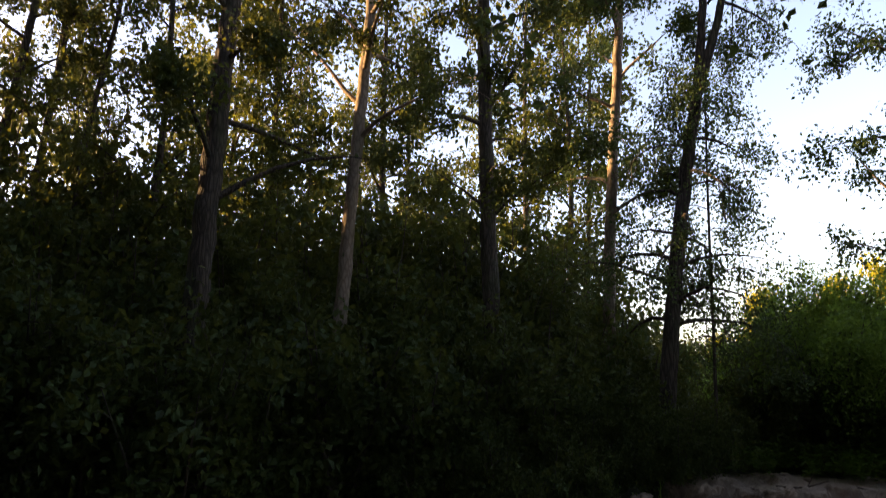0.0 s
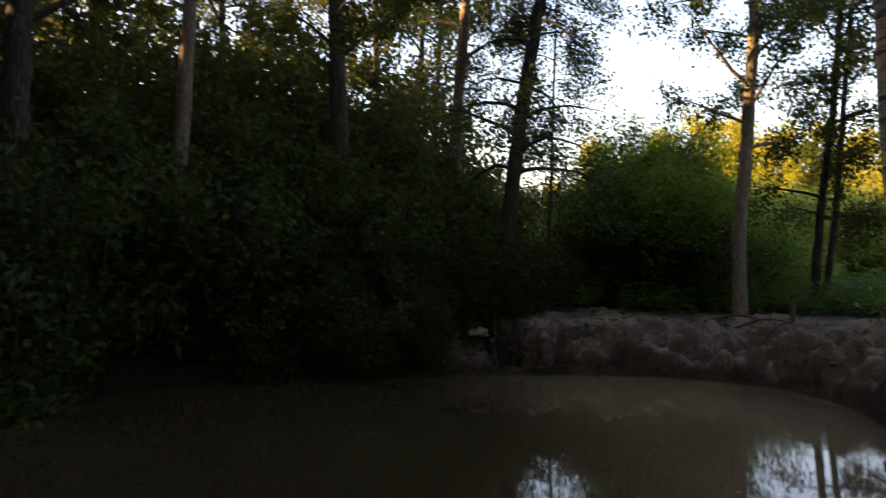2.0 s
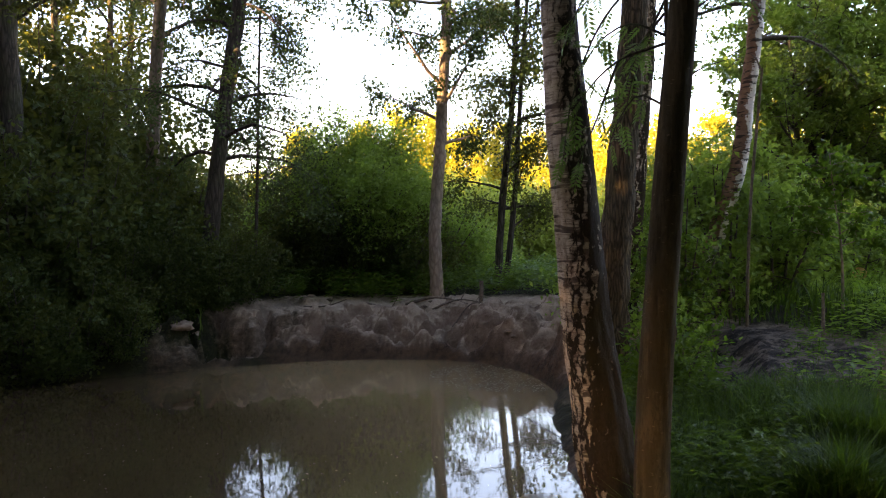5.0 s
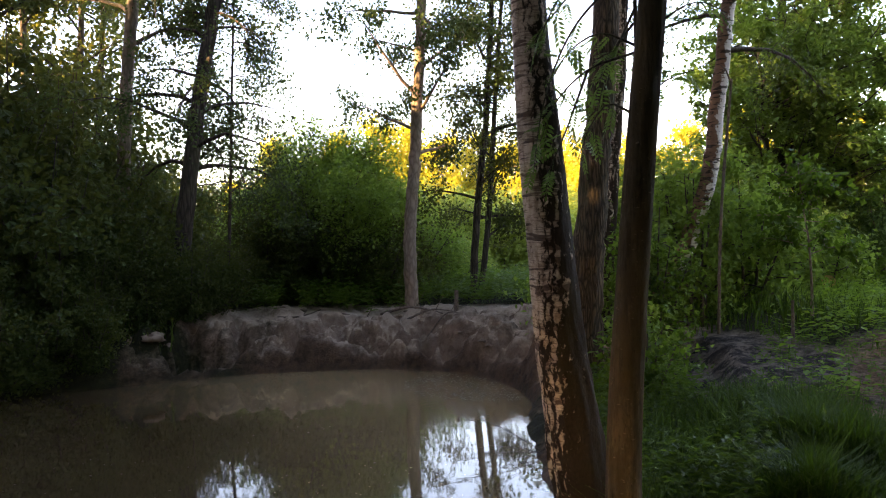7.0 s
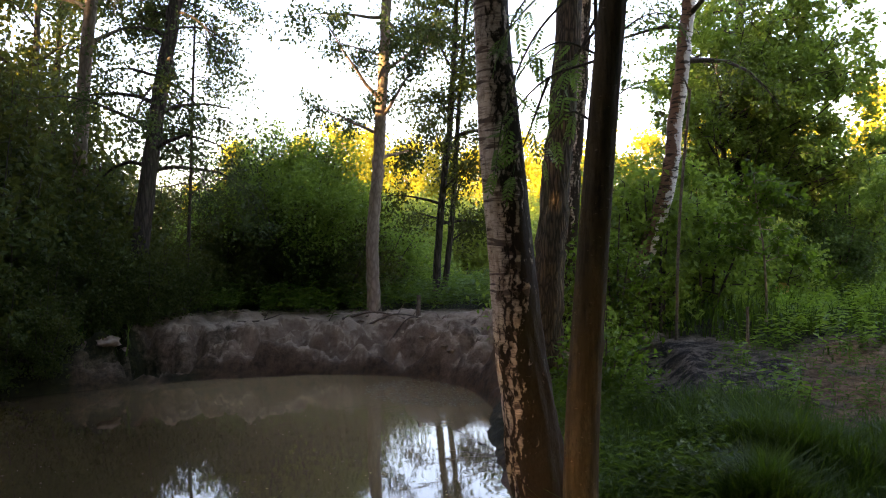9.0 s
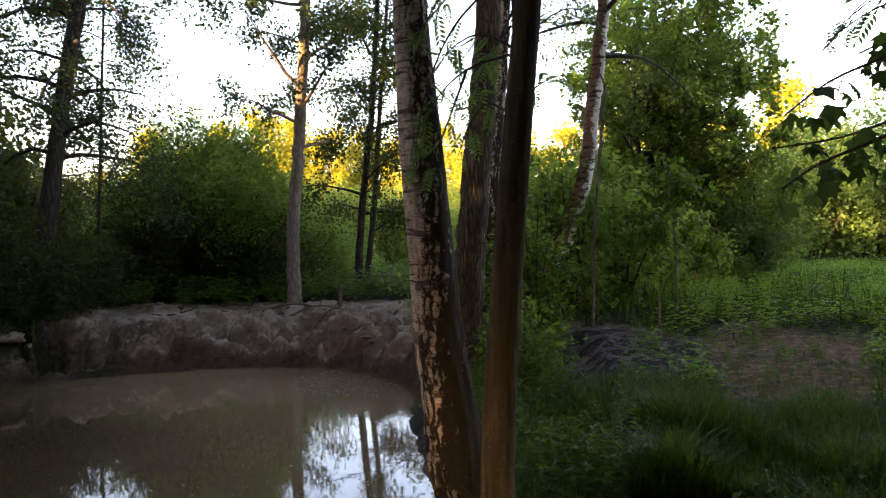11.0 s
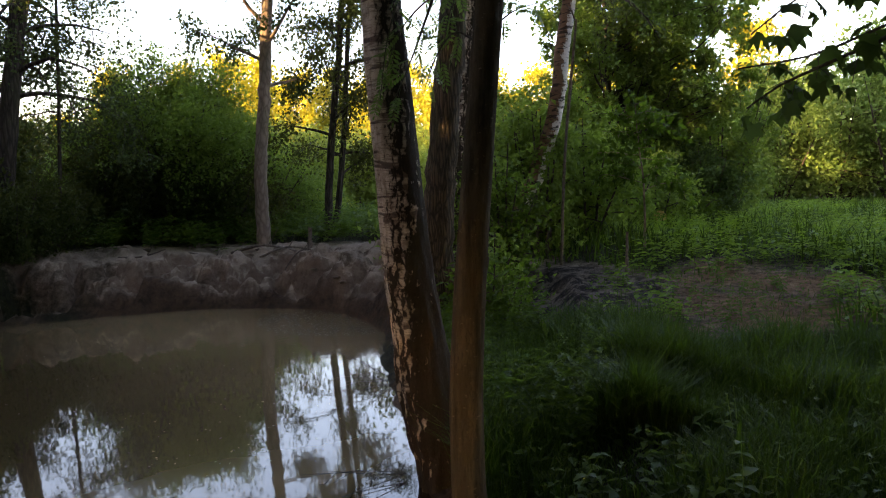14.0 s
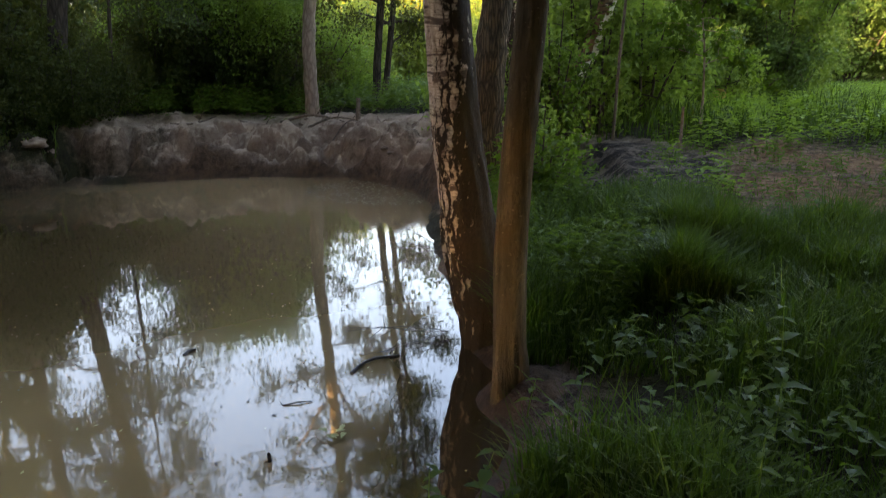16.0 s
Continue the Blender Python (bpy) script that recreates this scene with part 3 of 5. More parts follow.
def ground_height(x, y):
    x, y = np.asarray(x, float), np.asarray(y, float)
    near = np.hypot(x, y) < 40
    s = np.full(x.shape, 30.0)
    if near.any():
        s[near] = shore_distance(x[near], y[near]) if x.ndim else shore_distance(x, y)
    d = np.hypot(x, y)
    base = 0.22 + 0.60 * step_up(d, 3.2, 12.0) + 0.05 * fbm(x * 0.5, y * 0.5, 3) * 2
    far = step_up(y, 5.5, 8.0) * step_up(x, -6, -1)
    rill = np.abs(value_noise(x * 1.3 + 3, y * 1.3, 14)) + 0.5 * np.abs(value_noise(x * 2.9, y * 2.9 + 7, 15))
    pillow = 0.6 * lobes(x + 0.3 * fbm(x * 2, y * 2, 16), y, 0.95, 17) + 0.4 * lobes(x, y + 0.2 * fbm(x * 3, y * 3, 18), 0.42, 19)
    s2 = s + (0.75 * fbm(x * 0.85, y * 0.85, 11) + 0.12 * fbm(x * 3.0, y * 3.0, 12) + 0.95 * (pillow - 0.66)) * far * step_up(s, 0.02, 0.4) + 0.12 * fbm(x * 2.5, y * 2.5, 13) * (1 - far)
    steep = np.interp(s2, [-3, -0.6, 0.0, 0.07, 0.22, 0.55, 0.9, 1.5, 3], [-0.7, -0.4, -0.02, 0.20, 0.38, 0.58, 0.74, 0.84, 1.6])
    gentle = np.interp(s2, [-3, -0.6, 0.0, 0.25, 0.8, 2.0, 3.2], [-0.6, -0.3, -0.02, 0.10, 0.20, 0.42, 1.5])
    bank = steep * far + gentle * (1 - far)
    z = np.minimum(base, bank)
    lump = far * step_up(s, 0.05, 0.5) * (1 - step_up(s, 1.6, 3.2))
    z = z + lump * (0.16 * fbm(x * 1.3, y * 1.3, 21) + 0.08 * fbm(x * 4.5, y * 4.5, 22, 5) + 0.13 * (pillow - 0.7) - 0.04 * (0.33 - rill) * step_up(s, 0.2, 0.6))
    ledge = z / 0.14 + 1.6 * fbm(x * 0.8, y * 0.8, 23) + 0.5 * fbm(x * 5, y * 5, 24)
    z = z - lump * 0.022 * np.sin(2 * np.pi * ledge) * step_up(z, 0.1, 0.3)
    # spoil heap of dark earth on the meadow's near edge
    z = z + heap_mask(x, y) * (0.01 + 0.06 * fbm(x * 2.6, y * 2.6, 31, 5))
    # low mound of soil round the alder's foot
    z = z + 0.13 * np.exp(-(((x - 2.68) / 0.24) ** 2 + ((y - 2.46) / 0.22) ** 2))
    z = z + 0.035 * fbm(x * 2.2, y * 2.2, 41) * step_up(s, 0.2, 1.0)
    return z + 4.0 * step_up(d, 120, 600)


def height_at(x, y):
    return float(ground_height(np.array([x]), np.array([y]))[0])


def on_ground(az, dist, sink=0.03):
    p = polar(az, dist)
    return Vector((p.x, p.y, height_at(p.x, p.y) - sink))


def axis(*pieces):
    """Grid lines: (start, end, step) pieces, then growing steps out to the horizon."""
    v = [pieces[0][0]]
    for a, b, st in pieces:
        v += list(np.arange(a + st, b + st * 0.5, st))
    out, st = [v[-1]], 0.3
    while out[-1] < 900:
        out.append(out[-1] + st)
        st *= 1.28
    low, st = [v[0]], 0.3
    while low[-1] > -900:
        low.append(low[-1] - st)
        st *= 1.28
    return np.array(low[:0:-1] + v + out[1:])


def build_ground():
    gx, gy = axis((-12, -3, 0.2), (-3, 9, 0.06), (9, 16, 0.14)), axis((-4, 1, 0.2), (1, 14.5, 0.06), (14.5, 22, 0.2))
    X, Y = np.meshgrid(gx, gy)
    Z = ground_height(X.ravel(), Y.ravel()).reshape(X.shape)
    n, m = X.shape
    i, j = np.meshgrid(np.arange(n - 1), np.arange(m - 1), indexing="ij")
    quads = np.stack([i * m + j, i * m + j + 1, (i + 1) * m + j + 1, (i + 1) * m + j], -1).reshape(-1, 4)
    me = mesh_of("ground", np.stack([X, Y, Z], -1).reshape(-1, 3), quads, SOIL)
    x, y = X.ravel(), Y.ravel()
    s = np.full(x.shape, 30.0)
    near = np.hypot(x, y) < 30
    s[near] = shore_distance(x[near], y[near])
    turf = step_up(x + 0.45 * (y - 12.3) + 2.6 * fbm(x * 0.8, y * 0.8, 71) + 1.2 * fbm(x * 3, y * 3, 72), 1.6, 5.6)
    far = step_up(y, 5.0, 7.0) * turf
    left = step_up(y, 4.0, 6.0) * (1 - turf)
    bank = far * (1 - step_up(s, 2.0, 3.4)) + (1 - far) * (1 - step_up(s, 0.15, 0.7)) * (1 - 0.85 * left)
    mx, my = polar(50, 3.5)[:2]
    bank = np.maximum(bank, 0.7 * np.exp(-(((x - mx) / 0.35) ** 2 + ((y - my) / 0.4) ** 2)))
    heap, patch = heap_mask(x, y), patch_mask(x, y)
    # steepness, drives the bank's shaded faces and lit tops in colour
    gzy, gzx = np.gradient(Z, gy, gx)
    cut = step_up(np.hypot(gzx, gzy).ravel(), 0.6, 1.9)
    soil = np.clip(np.maximum(np.maximum(bank, heap * 1.3), patch), 0, 1)
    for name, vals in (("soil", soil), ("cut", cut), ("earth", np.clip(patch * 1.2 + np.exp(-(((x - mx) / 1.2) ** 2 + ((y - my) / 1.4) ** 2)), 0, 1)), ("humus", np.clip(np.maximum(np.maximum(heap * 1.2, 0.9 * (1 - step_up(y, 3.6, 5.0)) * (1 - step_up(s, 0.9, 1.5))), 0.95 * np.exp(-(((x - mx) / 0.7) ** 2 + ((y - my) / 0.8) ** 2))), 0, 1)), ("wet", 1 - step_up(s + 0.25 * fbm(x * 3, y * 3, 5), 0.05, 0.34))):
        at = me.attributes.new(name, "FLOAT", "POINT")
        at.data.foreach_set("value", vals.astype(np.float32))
    ob = new("ground", me)
    return tagged(ob, "bare sandy loam bank, leaf litter and rough turf round a dug pond", "ground", kind="structure")


build_ground()


def build_water():
    g = np.linspace(-9, 9, 181)
    h = np.linspace(-1, 14, 151)
    X, Y = np.meshgrid(g, h)
    n, m = X.shape
    i, j = np.meshgrid(np.arange(n - 1), np.arange(m - 1), indexing="ij")
    quads = np.stack([i * m + j, i * m + j + 1, (i + 1) * m + j + 1, (i + 1) * m + j], -1).reshape(-1, 4)
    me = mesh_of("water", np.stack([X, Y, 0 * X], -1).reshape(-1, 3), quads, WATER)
    # shade under the wood and in the clear trunk shallows, put into colour
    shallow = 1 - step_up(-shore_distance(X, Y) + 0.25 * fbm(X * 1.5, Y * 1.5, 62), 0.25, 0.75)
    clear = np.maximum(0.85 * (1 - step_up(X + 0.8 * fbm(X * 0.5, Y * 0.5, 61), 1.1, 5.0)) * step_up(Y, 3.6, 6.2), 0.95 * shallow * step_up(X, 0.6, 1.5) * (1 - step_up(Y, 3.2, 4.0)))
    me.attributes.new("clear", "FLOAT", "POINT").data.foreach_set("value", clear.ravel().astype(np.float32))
    ruffle = np.exp(-(((X - 5.7) / 1.2) ** 2 + ((Y - 8.0) / 1.4) ** 2)) * (0.5 + 1.2 * np.clip(fbm(X * 1.8, Y * 1.8, 63) + 0.2, 0, 1))
    me.attributes.new("ruffle", "FLOAT", "POINT").data.foreach_set("value", ruffle.ravel().astype(np.float32))
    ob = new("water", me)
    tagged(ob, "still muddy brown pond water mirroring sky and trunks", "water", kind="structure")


build_water()


def stem_from(base, dist, *az_z):
    """Stem places relative to the base, from bearings and heights at one distance."""
    return [(0, 0, -0.15)] + [tuple(polar(a, dist, z) - base) for a, z in az_z]


# ---- the trunks on the near bank ----
def near_birch():
    base = polar(45.3, 4.46, 0.02)
    line = smooth_line([(0.0, 0.0, -0.25)] + [tuple(polar(a, 4.48, z) - base) for a, z in ((44.95, 0.12), (44.35, 0.41), (43.85, 0.66), (43.3, 1.0), (42.8, 1.27), (42.35, 1.66), (41.78, 2.17), (41.0, 3.0), (40.72, 3.4), (40.4, 4.8), (40.2, 7.5), (40.5, 11.0))], 0.022)
    rng = np.random.default_rng(5)
    top = thing("birch_tree", base, "leaning old birch with cracked white bark at the pond", "tree")
    zz = line[:, 2]
    radii = np.interp(zz, [-0.25, 0.03, 0.35, 0.66, 1.0, 1.3, 1.7, 2.2, 2.5, 3.0, 3.4, 6, 11], [0.15, 0.142, 0.160, 0.166, 0.158, 0.146, 0.139, 0.132, 0.127, 0.108, 0.100, 0.08, 0.03])
    sides, n = 56, len(line)
    tb = Bag()
    tube(tb, line, radii, sides)
    v = tb.v[0].reshape(n, sides, 3)
    ang = np.arange(sides) * 2 * np.pi / sides
    A, Z = np.meshgrid(ang, zz)
    rug = np.clip((2.6 - Z) / 2.4, 0.12, 1)
    bump = np.abs(fbm(A * 3.2 + 0.6 * value_noise(A, Z * 3, 3), Z * 3.2, 71, 3)) * 0.055 * rug - 0.012 * rug + 0.012 * fbm(A * 2, Z * 1.2, 81, 2)
    c = line[:, None]
    v = c + (v - c) * (1 + bump / radii[:, None])[..., None]
    tb.v[0] = v.reshape(-1, 3).astype(np.float32)
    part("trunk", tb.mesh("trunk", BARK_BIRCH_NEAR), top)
    wood = Bag()
    far = line[::12]
    anchors = grow(rng, wood, far, np.interp(far[:, 2], [0, 11], [0.14, 0.03]), 26, 0.5, 3.0, 22, 0.9, 8, 1.0)
    tagged(part("branchwork", wood.mesh("branchwork", BARK_TWIG), top), kind="stuff")
    places = anchors[rng.integers(0, len(anchors), 15000)] + rng.normal(size=(15000, 3)) * 0.14
    lv, lf = leaf_quads(rng, places, 0.075, 0.056, 0.5)
    part("crown", mesh_of("crown", lv, lf, LEAF_BIRCH, False), top)


def near_alder():
    base = polar(47.15, 3.62, 0.07)
    line = smooth_line([(0.0, 0.0, -0.25)] + [tuple(polar(a, 3.62, z) - base) for a, z in ((47.05, 0.35), (47.0, 0.8), (47.25, 1.2), (48.1, 1.95), (48.9, 2.55), (49.7, 3.1), (50.9, 4.6), (51, 6.5), (50, 9.0))], 0.03)
    rng = np.random.default_rng(6)
    top = thing("alder_tree", base, "straight brown smooth-barked alder trunk growing out of the pond bank", "tree")
    zz = line[:, 2]
    radii = np.interp(zz, [-0.25, 0.0, 0.25, 0.8, 1.2, 1.9, 2.5, 3.1, 9], [0.16, 0.105, 0.086, 0.082, 0.079, 0.072, 0.067, 0.062, 0.025])
    sides, n = 40, len(line)
    tb = Bag()
    tube(tb, line, radii, sides)
    v = tb.v[0].reshape(n, sides, 3)
    A, Z = np.meshgrid(np.arange(sides) * 2 * np.pi / sides, zz)
    bump = 0.007 * fbm(np.cos(A) * 2 + 5, np.sin(A) * 2 + Z * 0.8, 91, 3) + np.clip(0.3 - Z, 0, 1) * 0.07 * np.cos(A * 3 + 1)
    for ka, kz, kr in ((2.6, 2.55, 0.018), (4.0, 1.4, 0.010), (3.2, 2.0, 0.008)):
        bump = bump + kr * np.exp(-((np.angle(np.exp(1j * (A - ka))) / 0.3) ** 2 + ((Z - kz) / 0.03) ** 2))
    c = line[:, None]
    tb.v[0] = (c + (v - c) * (1 + bump / radii[:, None])[..., None]).reshape(-1, 3).astype(np.float32)
    part("trunk", tb.mesh("trunk", BARK_ALDER), top)
    wood = Bag()
    far = line[::10]
    anchors = grow(rng, wood, far, np.interp(far[:, 2], [0, 9], [0.08, 0.025]), 24, 0.5, 2.8, 20, 0.5, 8, 0.9)
    tagged(part("branchwork", wood.mesh("branchwork", BARK_TWIG), top), kind="stuff")
    places = anchors[rng.integers(0, len(anchors), 13000)] + rng.normal(size=(13000, 3)) * 0.15
    lv, lf = leaf_quads(rng, places, 0.095, 0.075, 0.2)
    part("crown", mesh_of("crown", lv, lf, LEAF_WOOD, False), top)


near_birch()
near_alder()

b = on_ground(44.6, 8.6)
tree("rough_barked_tree", "sturdy tree with deeply furrowed dark brown bark on the bank", "tree", b,
     stem_from(b, 8.6, (45.0, 1.2), (45.25, 1.9), (45.9, 3.0), (46.7, 4.4), (47.4, 7), (47.5, 12)), 0.19, 0.06, BARK_ROUGH, LEAF_WOOD, 21, limbs=16, frm=0.42, reach=2.0, count=9000, size=0.075, sides=24, step=0.12)
b = on_ground(46.0, 10.4)
tree("birch_tree", "slim white birch trunk with black scars behind a darker tree", "tree", b,
     stem_from(b, 10.4, (46.45, 1.6), (46.9, 2.6), (47.8, 4.6), (48.4, 7), (48.5, 12)), 0.115, 0.04, BARK_BIRCH, LEAF_BIRCH, 22, limbs=16, frm=0.45, reach=1.6, droop=1.1, count=6000, size=0.055, sides=16, step=0.15)
b = on_ground(48.6, 10.6)
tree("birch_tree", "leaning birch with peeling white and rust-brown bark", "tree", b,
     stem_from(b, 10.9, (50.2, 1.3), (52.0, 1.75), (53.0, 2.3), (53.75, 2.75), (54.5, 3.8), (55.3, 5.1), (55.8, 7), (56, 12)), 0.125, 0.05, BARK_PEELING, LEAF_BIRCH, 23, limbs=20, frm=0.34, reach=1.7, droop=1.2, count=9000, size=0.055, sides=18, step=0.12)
b = on_ground(54.3, 10.3)
snag = thing("dead_pole", b, "thin dead broken pole standing beside the birch", "dead tree")
bag = Bag()
tube(bag, smooth_line([(0, 0, -0.1), tuple(polar(54.6, 10.3, 2.2) - b), tuple(polar(55.45, 10.3, 4.0) - b)], 0.2), np.linspace(0.022, 0.016, 19)[: len(smooth_line([(0, 0, -0.1), tuple(polar(54.6, 10.3, 2.2) - b), tuple(polar(55.45, 10.3, 4.0) - b)], 0.2))], 8, 0.12, np.random.default_rng(1))
tube(bag, [tuple(polar(55.45, 10.3, 3.95) - b), tuple(polar(55.1, 10.3, 4.12) - b), tuple(polar(54.7, 10.3, 4.2) - b)], [0.015, 0.012, 0.006], 6)
part("stem", bag.mesh("stem", DEADWOOD), snag)

# ---- trees on the far bank ----
b = on_ground(31.9, 14.0)
tree("aspen_tree", "tall slender pale aspen standing on the bare earth bank", "tree", b,
     stem_from(b, 14.0, (31.8, 2.0), (32.3, 3.6), (32.9, 6.0), (33.4, 9), (33.6, 14)), 0.122, 0.055, BARK_ASPEN, LEAF_BIRCH, 31, limbs=34, frm=0.22, reach=1.75, taper=0.2, rise=28, droop=0.35, twigs=7, twig_len=0.6, clump=0.45, count=21000, size=0.075, spread=0.12, hang=0.5, sides=16, step=0.15)
b = on_ground(36.5, 16.0)
tree("alder_tree", "twin-stemmed slim alder behind the bank", "tree", b,
     stem_from(b, 16.0, (37.0, 2.6), (37.9, 5.0), (38.5, 8), (38.8, 12)), 0.085, 0.03, BARK_WOOD, LEAF_WOOD, 32, limbs=26, frm=0.16, reach=1.5, rise=35, droop=0.3, twigs=7, twig_len=0.6, count=22000, size=0.08, spread=0.14, sides=12,
     stems=[([(0.12, -0.08, -0.1), tuple(polar(37.9, 16.0, 2.6) - b), tuple(polar(38.5, 16.0, 5.0) - b), tuple(polar(39.6, 16, 8.5) - b)], 0.07, 0.03)])

# ---- the wood on the left ----
WOOD = "trees of the dark wood"
for az, d, pts, r, bark, leaf, lab, sd, kw in (
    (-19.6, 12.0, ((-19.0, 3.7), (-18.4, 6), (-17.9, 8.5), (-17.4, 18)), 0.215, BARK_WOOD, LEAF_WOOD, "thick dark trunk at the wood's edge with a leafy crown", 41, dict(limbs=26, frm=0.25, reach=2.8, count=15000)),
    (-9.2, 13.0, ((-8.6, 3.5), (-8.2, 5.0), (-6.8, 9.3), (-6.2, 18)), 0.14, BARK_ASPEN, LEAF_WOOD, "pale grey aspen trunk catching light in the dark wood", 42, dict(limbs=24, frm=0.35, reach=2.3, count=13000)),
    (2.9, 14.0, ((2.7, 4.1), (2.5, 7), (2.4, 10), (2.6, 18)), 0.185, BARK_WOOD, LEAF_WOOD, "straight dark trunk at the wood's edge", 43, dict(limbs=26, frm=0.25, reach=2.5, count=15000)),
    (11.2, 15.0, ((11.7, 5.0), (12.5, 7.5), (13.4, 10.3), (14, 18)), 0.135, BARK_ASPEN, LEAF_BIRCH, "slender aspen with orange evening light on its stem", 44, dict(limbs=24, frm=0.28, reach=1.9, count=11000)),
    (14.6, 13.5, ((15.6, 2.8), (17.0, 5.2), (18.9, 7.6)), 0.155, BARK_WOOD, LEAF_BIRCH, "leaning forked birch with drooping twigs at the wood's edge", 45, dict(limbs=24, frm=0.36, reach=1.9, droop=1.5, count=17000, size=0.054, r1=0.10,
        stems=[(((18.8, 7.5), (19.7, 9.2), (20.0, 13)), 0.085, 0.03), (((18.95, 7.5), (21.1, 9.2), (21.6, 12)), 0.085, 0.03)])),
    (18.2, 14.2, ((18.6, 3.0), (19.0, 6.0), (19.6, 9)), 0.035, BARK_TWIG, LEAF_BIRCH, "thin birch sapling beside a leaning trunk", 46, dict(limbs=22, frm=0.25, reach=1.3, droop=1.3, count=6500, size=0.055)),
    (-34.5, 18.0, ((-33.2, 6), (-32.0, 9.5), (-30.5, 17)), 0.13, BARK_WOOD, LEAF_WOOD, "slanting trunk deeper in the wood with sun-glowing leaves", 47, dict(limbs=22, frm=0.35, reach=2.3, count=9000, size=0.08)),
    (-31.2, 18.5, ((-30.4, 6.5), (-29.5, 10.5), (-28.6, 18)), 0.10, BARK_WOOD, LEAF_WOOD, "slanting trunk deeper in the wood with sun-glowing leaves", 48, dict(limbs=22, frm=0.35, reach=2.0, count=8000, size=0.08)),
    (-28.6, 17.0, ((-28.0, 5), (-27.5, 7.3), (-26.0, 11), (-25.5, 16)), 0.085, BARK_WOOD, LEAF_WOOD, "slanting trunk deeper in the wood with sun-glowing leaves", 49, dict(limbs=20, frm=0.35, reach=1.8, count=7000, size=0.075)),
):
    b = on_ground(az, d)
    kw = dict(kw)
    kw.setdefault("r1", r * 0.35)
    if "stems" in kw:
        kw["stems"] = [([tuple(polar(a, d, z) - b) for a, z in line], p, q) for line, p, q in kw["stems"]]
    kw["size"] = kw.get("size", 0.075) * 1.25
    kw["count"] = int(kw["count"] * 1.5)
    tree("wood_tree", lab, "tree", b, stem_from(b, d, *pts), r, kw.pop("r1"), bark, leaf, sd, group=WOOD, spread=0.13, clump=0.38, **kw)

# deeper trees: three grown once, then repeated with other turns
rng = np.random.default_rng(77)
deep = []
for k in range(3):
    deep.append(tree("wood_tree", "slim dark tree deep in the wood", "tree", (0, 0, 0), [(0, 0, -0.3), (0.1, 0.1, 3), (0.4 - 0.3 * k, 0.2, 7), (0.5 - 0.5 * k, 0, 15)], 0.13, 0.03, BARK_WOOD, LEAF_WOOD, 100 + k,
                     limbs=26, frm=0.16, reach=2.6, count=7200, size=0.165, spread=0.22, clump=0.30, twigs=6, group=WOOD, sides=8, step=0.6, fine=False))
# last five stand out of view, added to keep sun off the aspen's top
spots = [(-37, 15), (-14, 19), (-13, 27), (-3, 25), (6, 22), (10, 25), (8, 23), (-20, 28), (-30, 26), (-38, 25), (-8, 31), (2, 32), (-45, 18), (-52, 14), (-60, 19), (-70, 15), (-80, 20), (-27, 36), (-23.5, 17.5), (-5.5, 20), (-17, 21), (-41, 21.5), (-44.5, 23.5), (-50, 27), (-54, 30), (-47, 20.5)]
for k, (az, d) in enumerate(spots):
    m = Matrix.Translation(on_ground(az, d)) @ Matrix.Rotation(rng.uniform(0, 6.28), 4, "Z")
    if k < 3:
        deep[k].matrix_basis = m
    else:
        copy_thing(deep[k % 3], m)

# unseen dense trees west and behind the path, added to shade the glade
shade = [tree("glade_tree", "tall dense leafy tree added out of view to shade the glade", "tree", (0, 0, 0), [(0, 0, -0.3), (0.1, 0.1, 4), (0.2, 0, 9), (0.1, 0.1, 16)], 0.2, 0.04, BARK_WOOD, LEAF_WOOD, 120 + k,
              limbs=34, frm=0.10, reach=3.4, taper=0.45, count=2700, size=0.46, spread=0.4, twigs=5, group="trees round the glade", sides=8, step=0.8, fine=False) for k in range(2)]
spots = [(-75, 7.4), (-95, 6.2), (-64.5, 14.5), (150, 4.0), (-172, 4.2), (124, 5.2), (-135, 4.8), (135, 8.5), (-66, 11.5), (-82, 10), (-98, 9), (-116, 8), (-58, 18), (-63, 24), (-68, 16), (-66, 30), (-74, 34), (-72, 22), (-77, 28), (-80, 15), (-84, 21), (-90, 26), (-92, 15), (-100, 20), (-108, 13), (-120, 10), (-135, 7), (-152, 6.5), (-170, 6), (172, 5.5), (152, 5.5), (134, 6), (120, 7.5), (108, 9.5), (-112, 22), (-130, 18), (-160, 16), (170, 17), (145, 17), (120, 20), (102, 18)]
for k, (az, d) in enumerate(spots):
    m = Matrix.Translation(on_ground(az, d)) @ Matrix.Rotation(rng.uniform(0, 6.28), 4, "Z")
    if k < 2:
        shade[k].matrix_basis = m
    else:
        copy_thing(shade[k % 2], m)

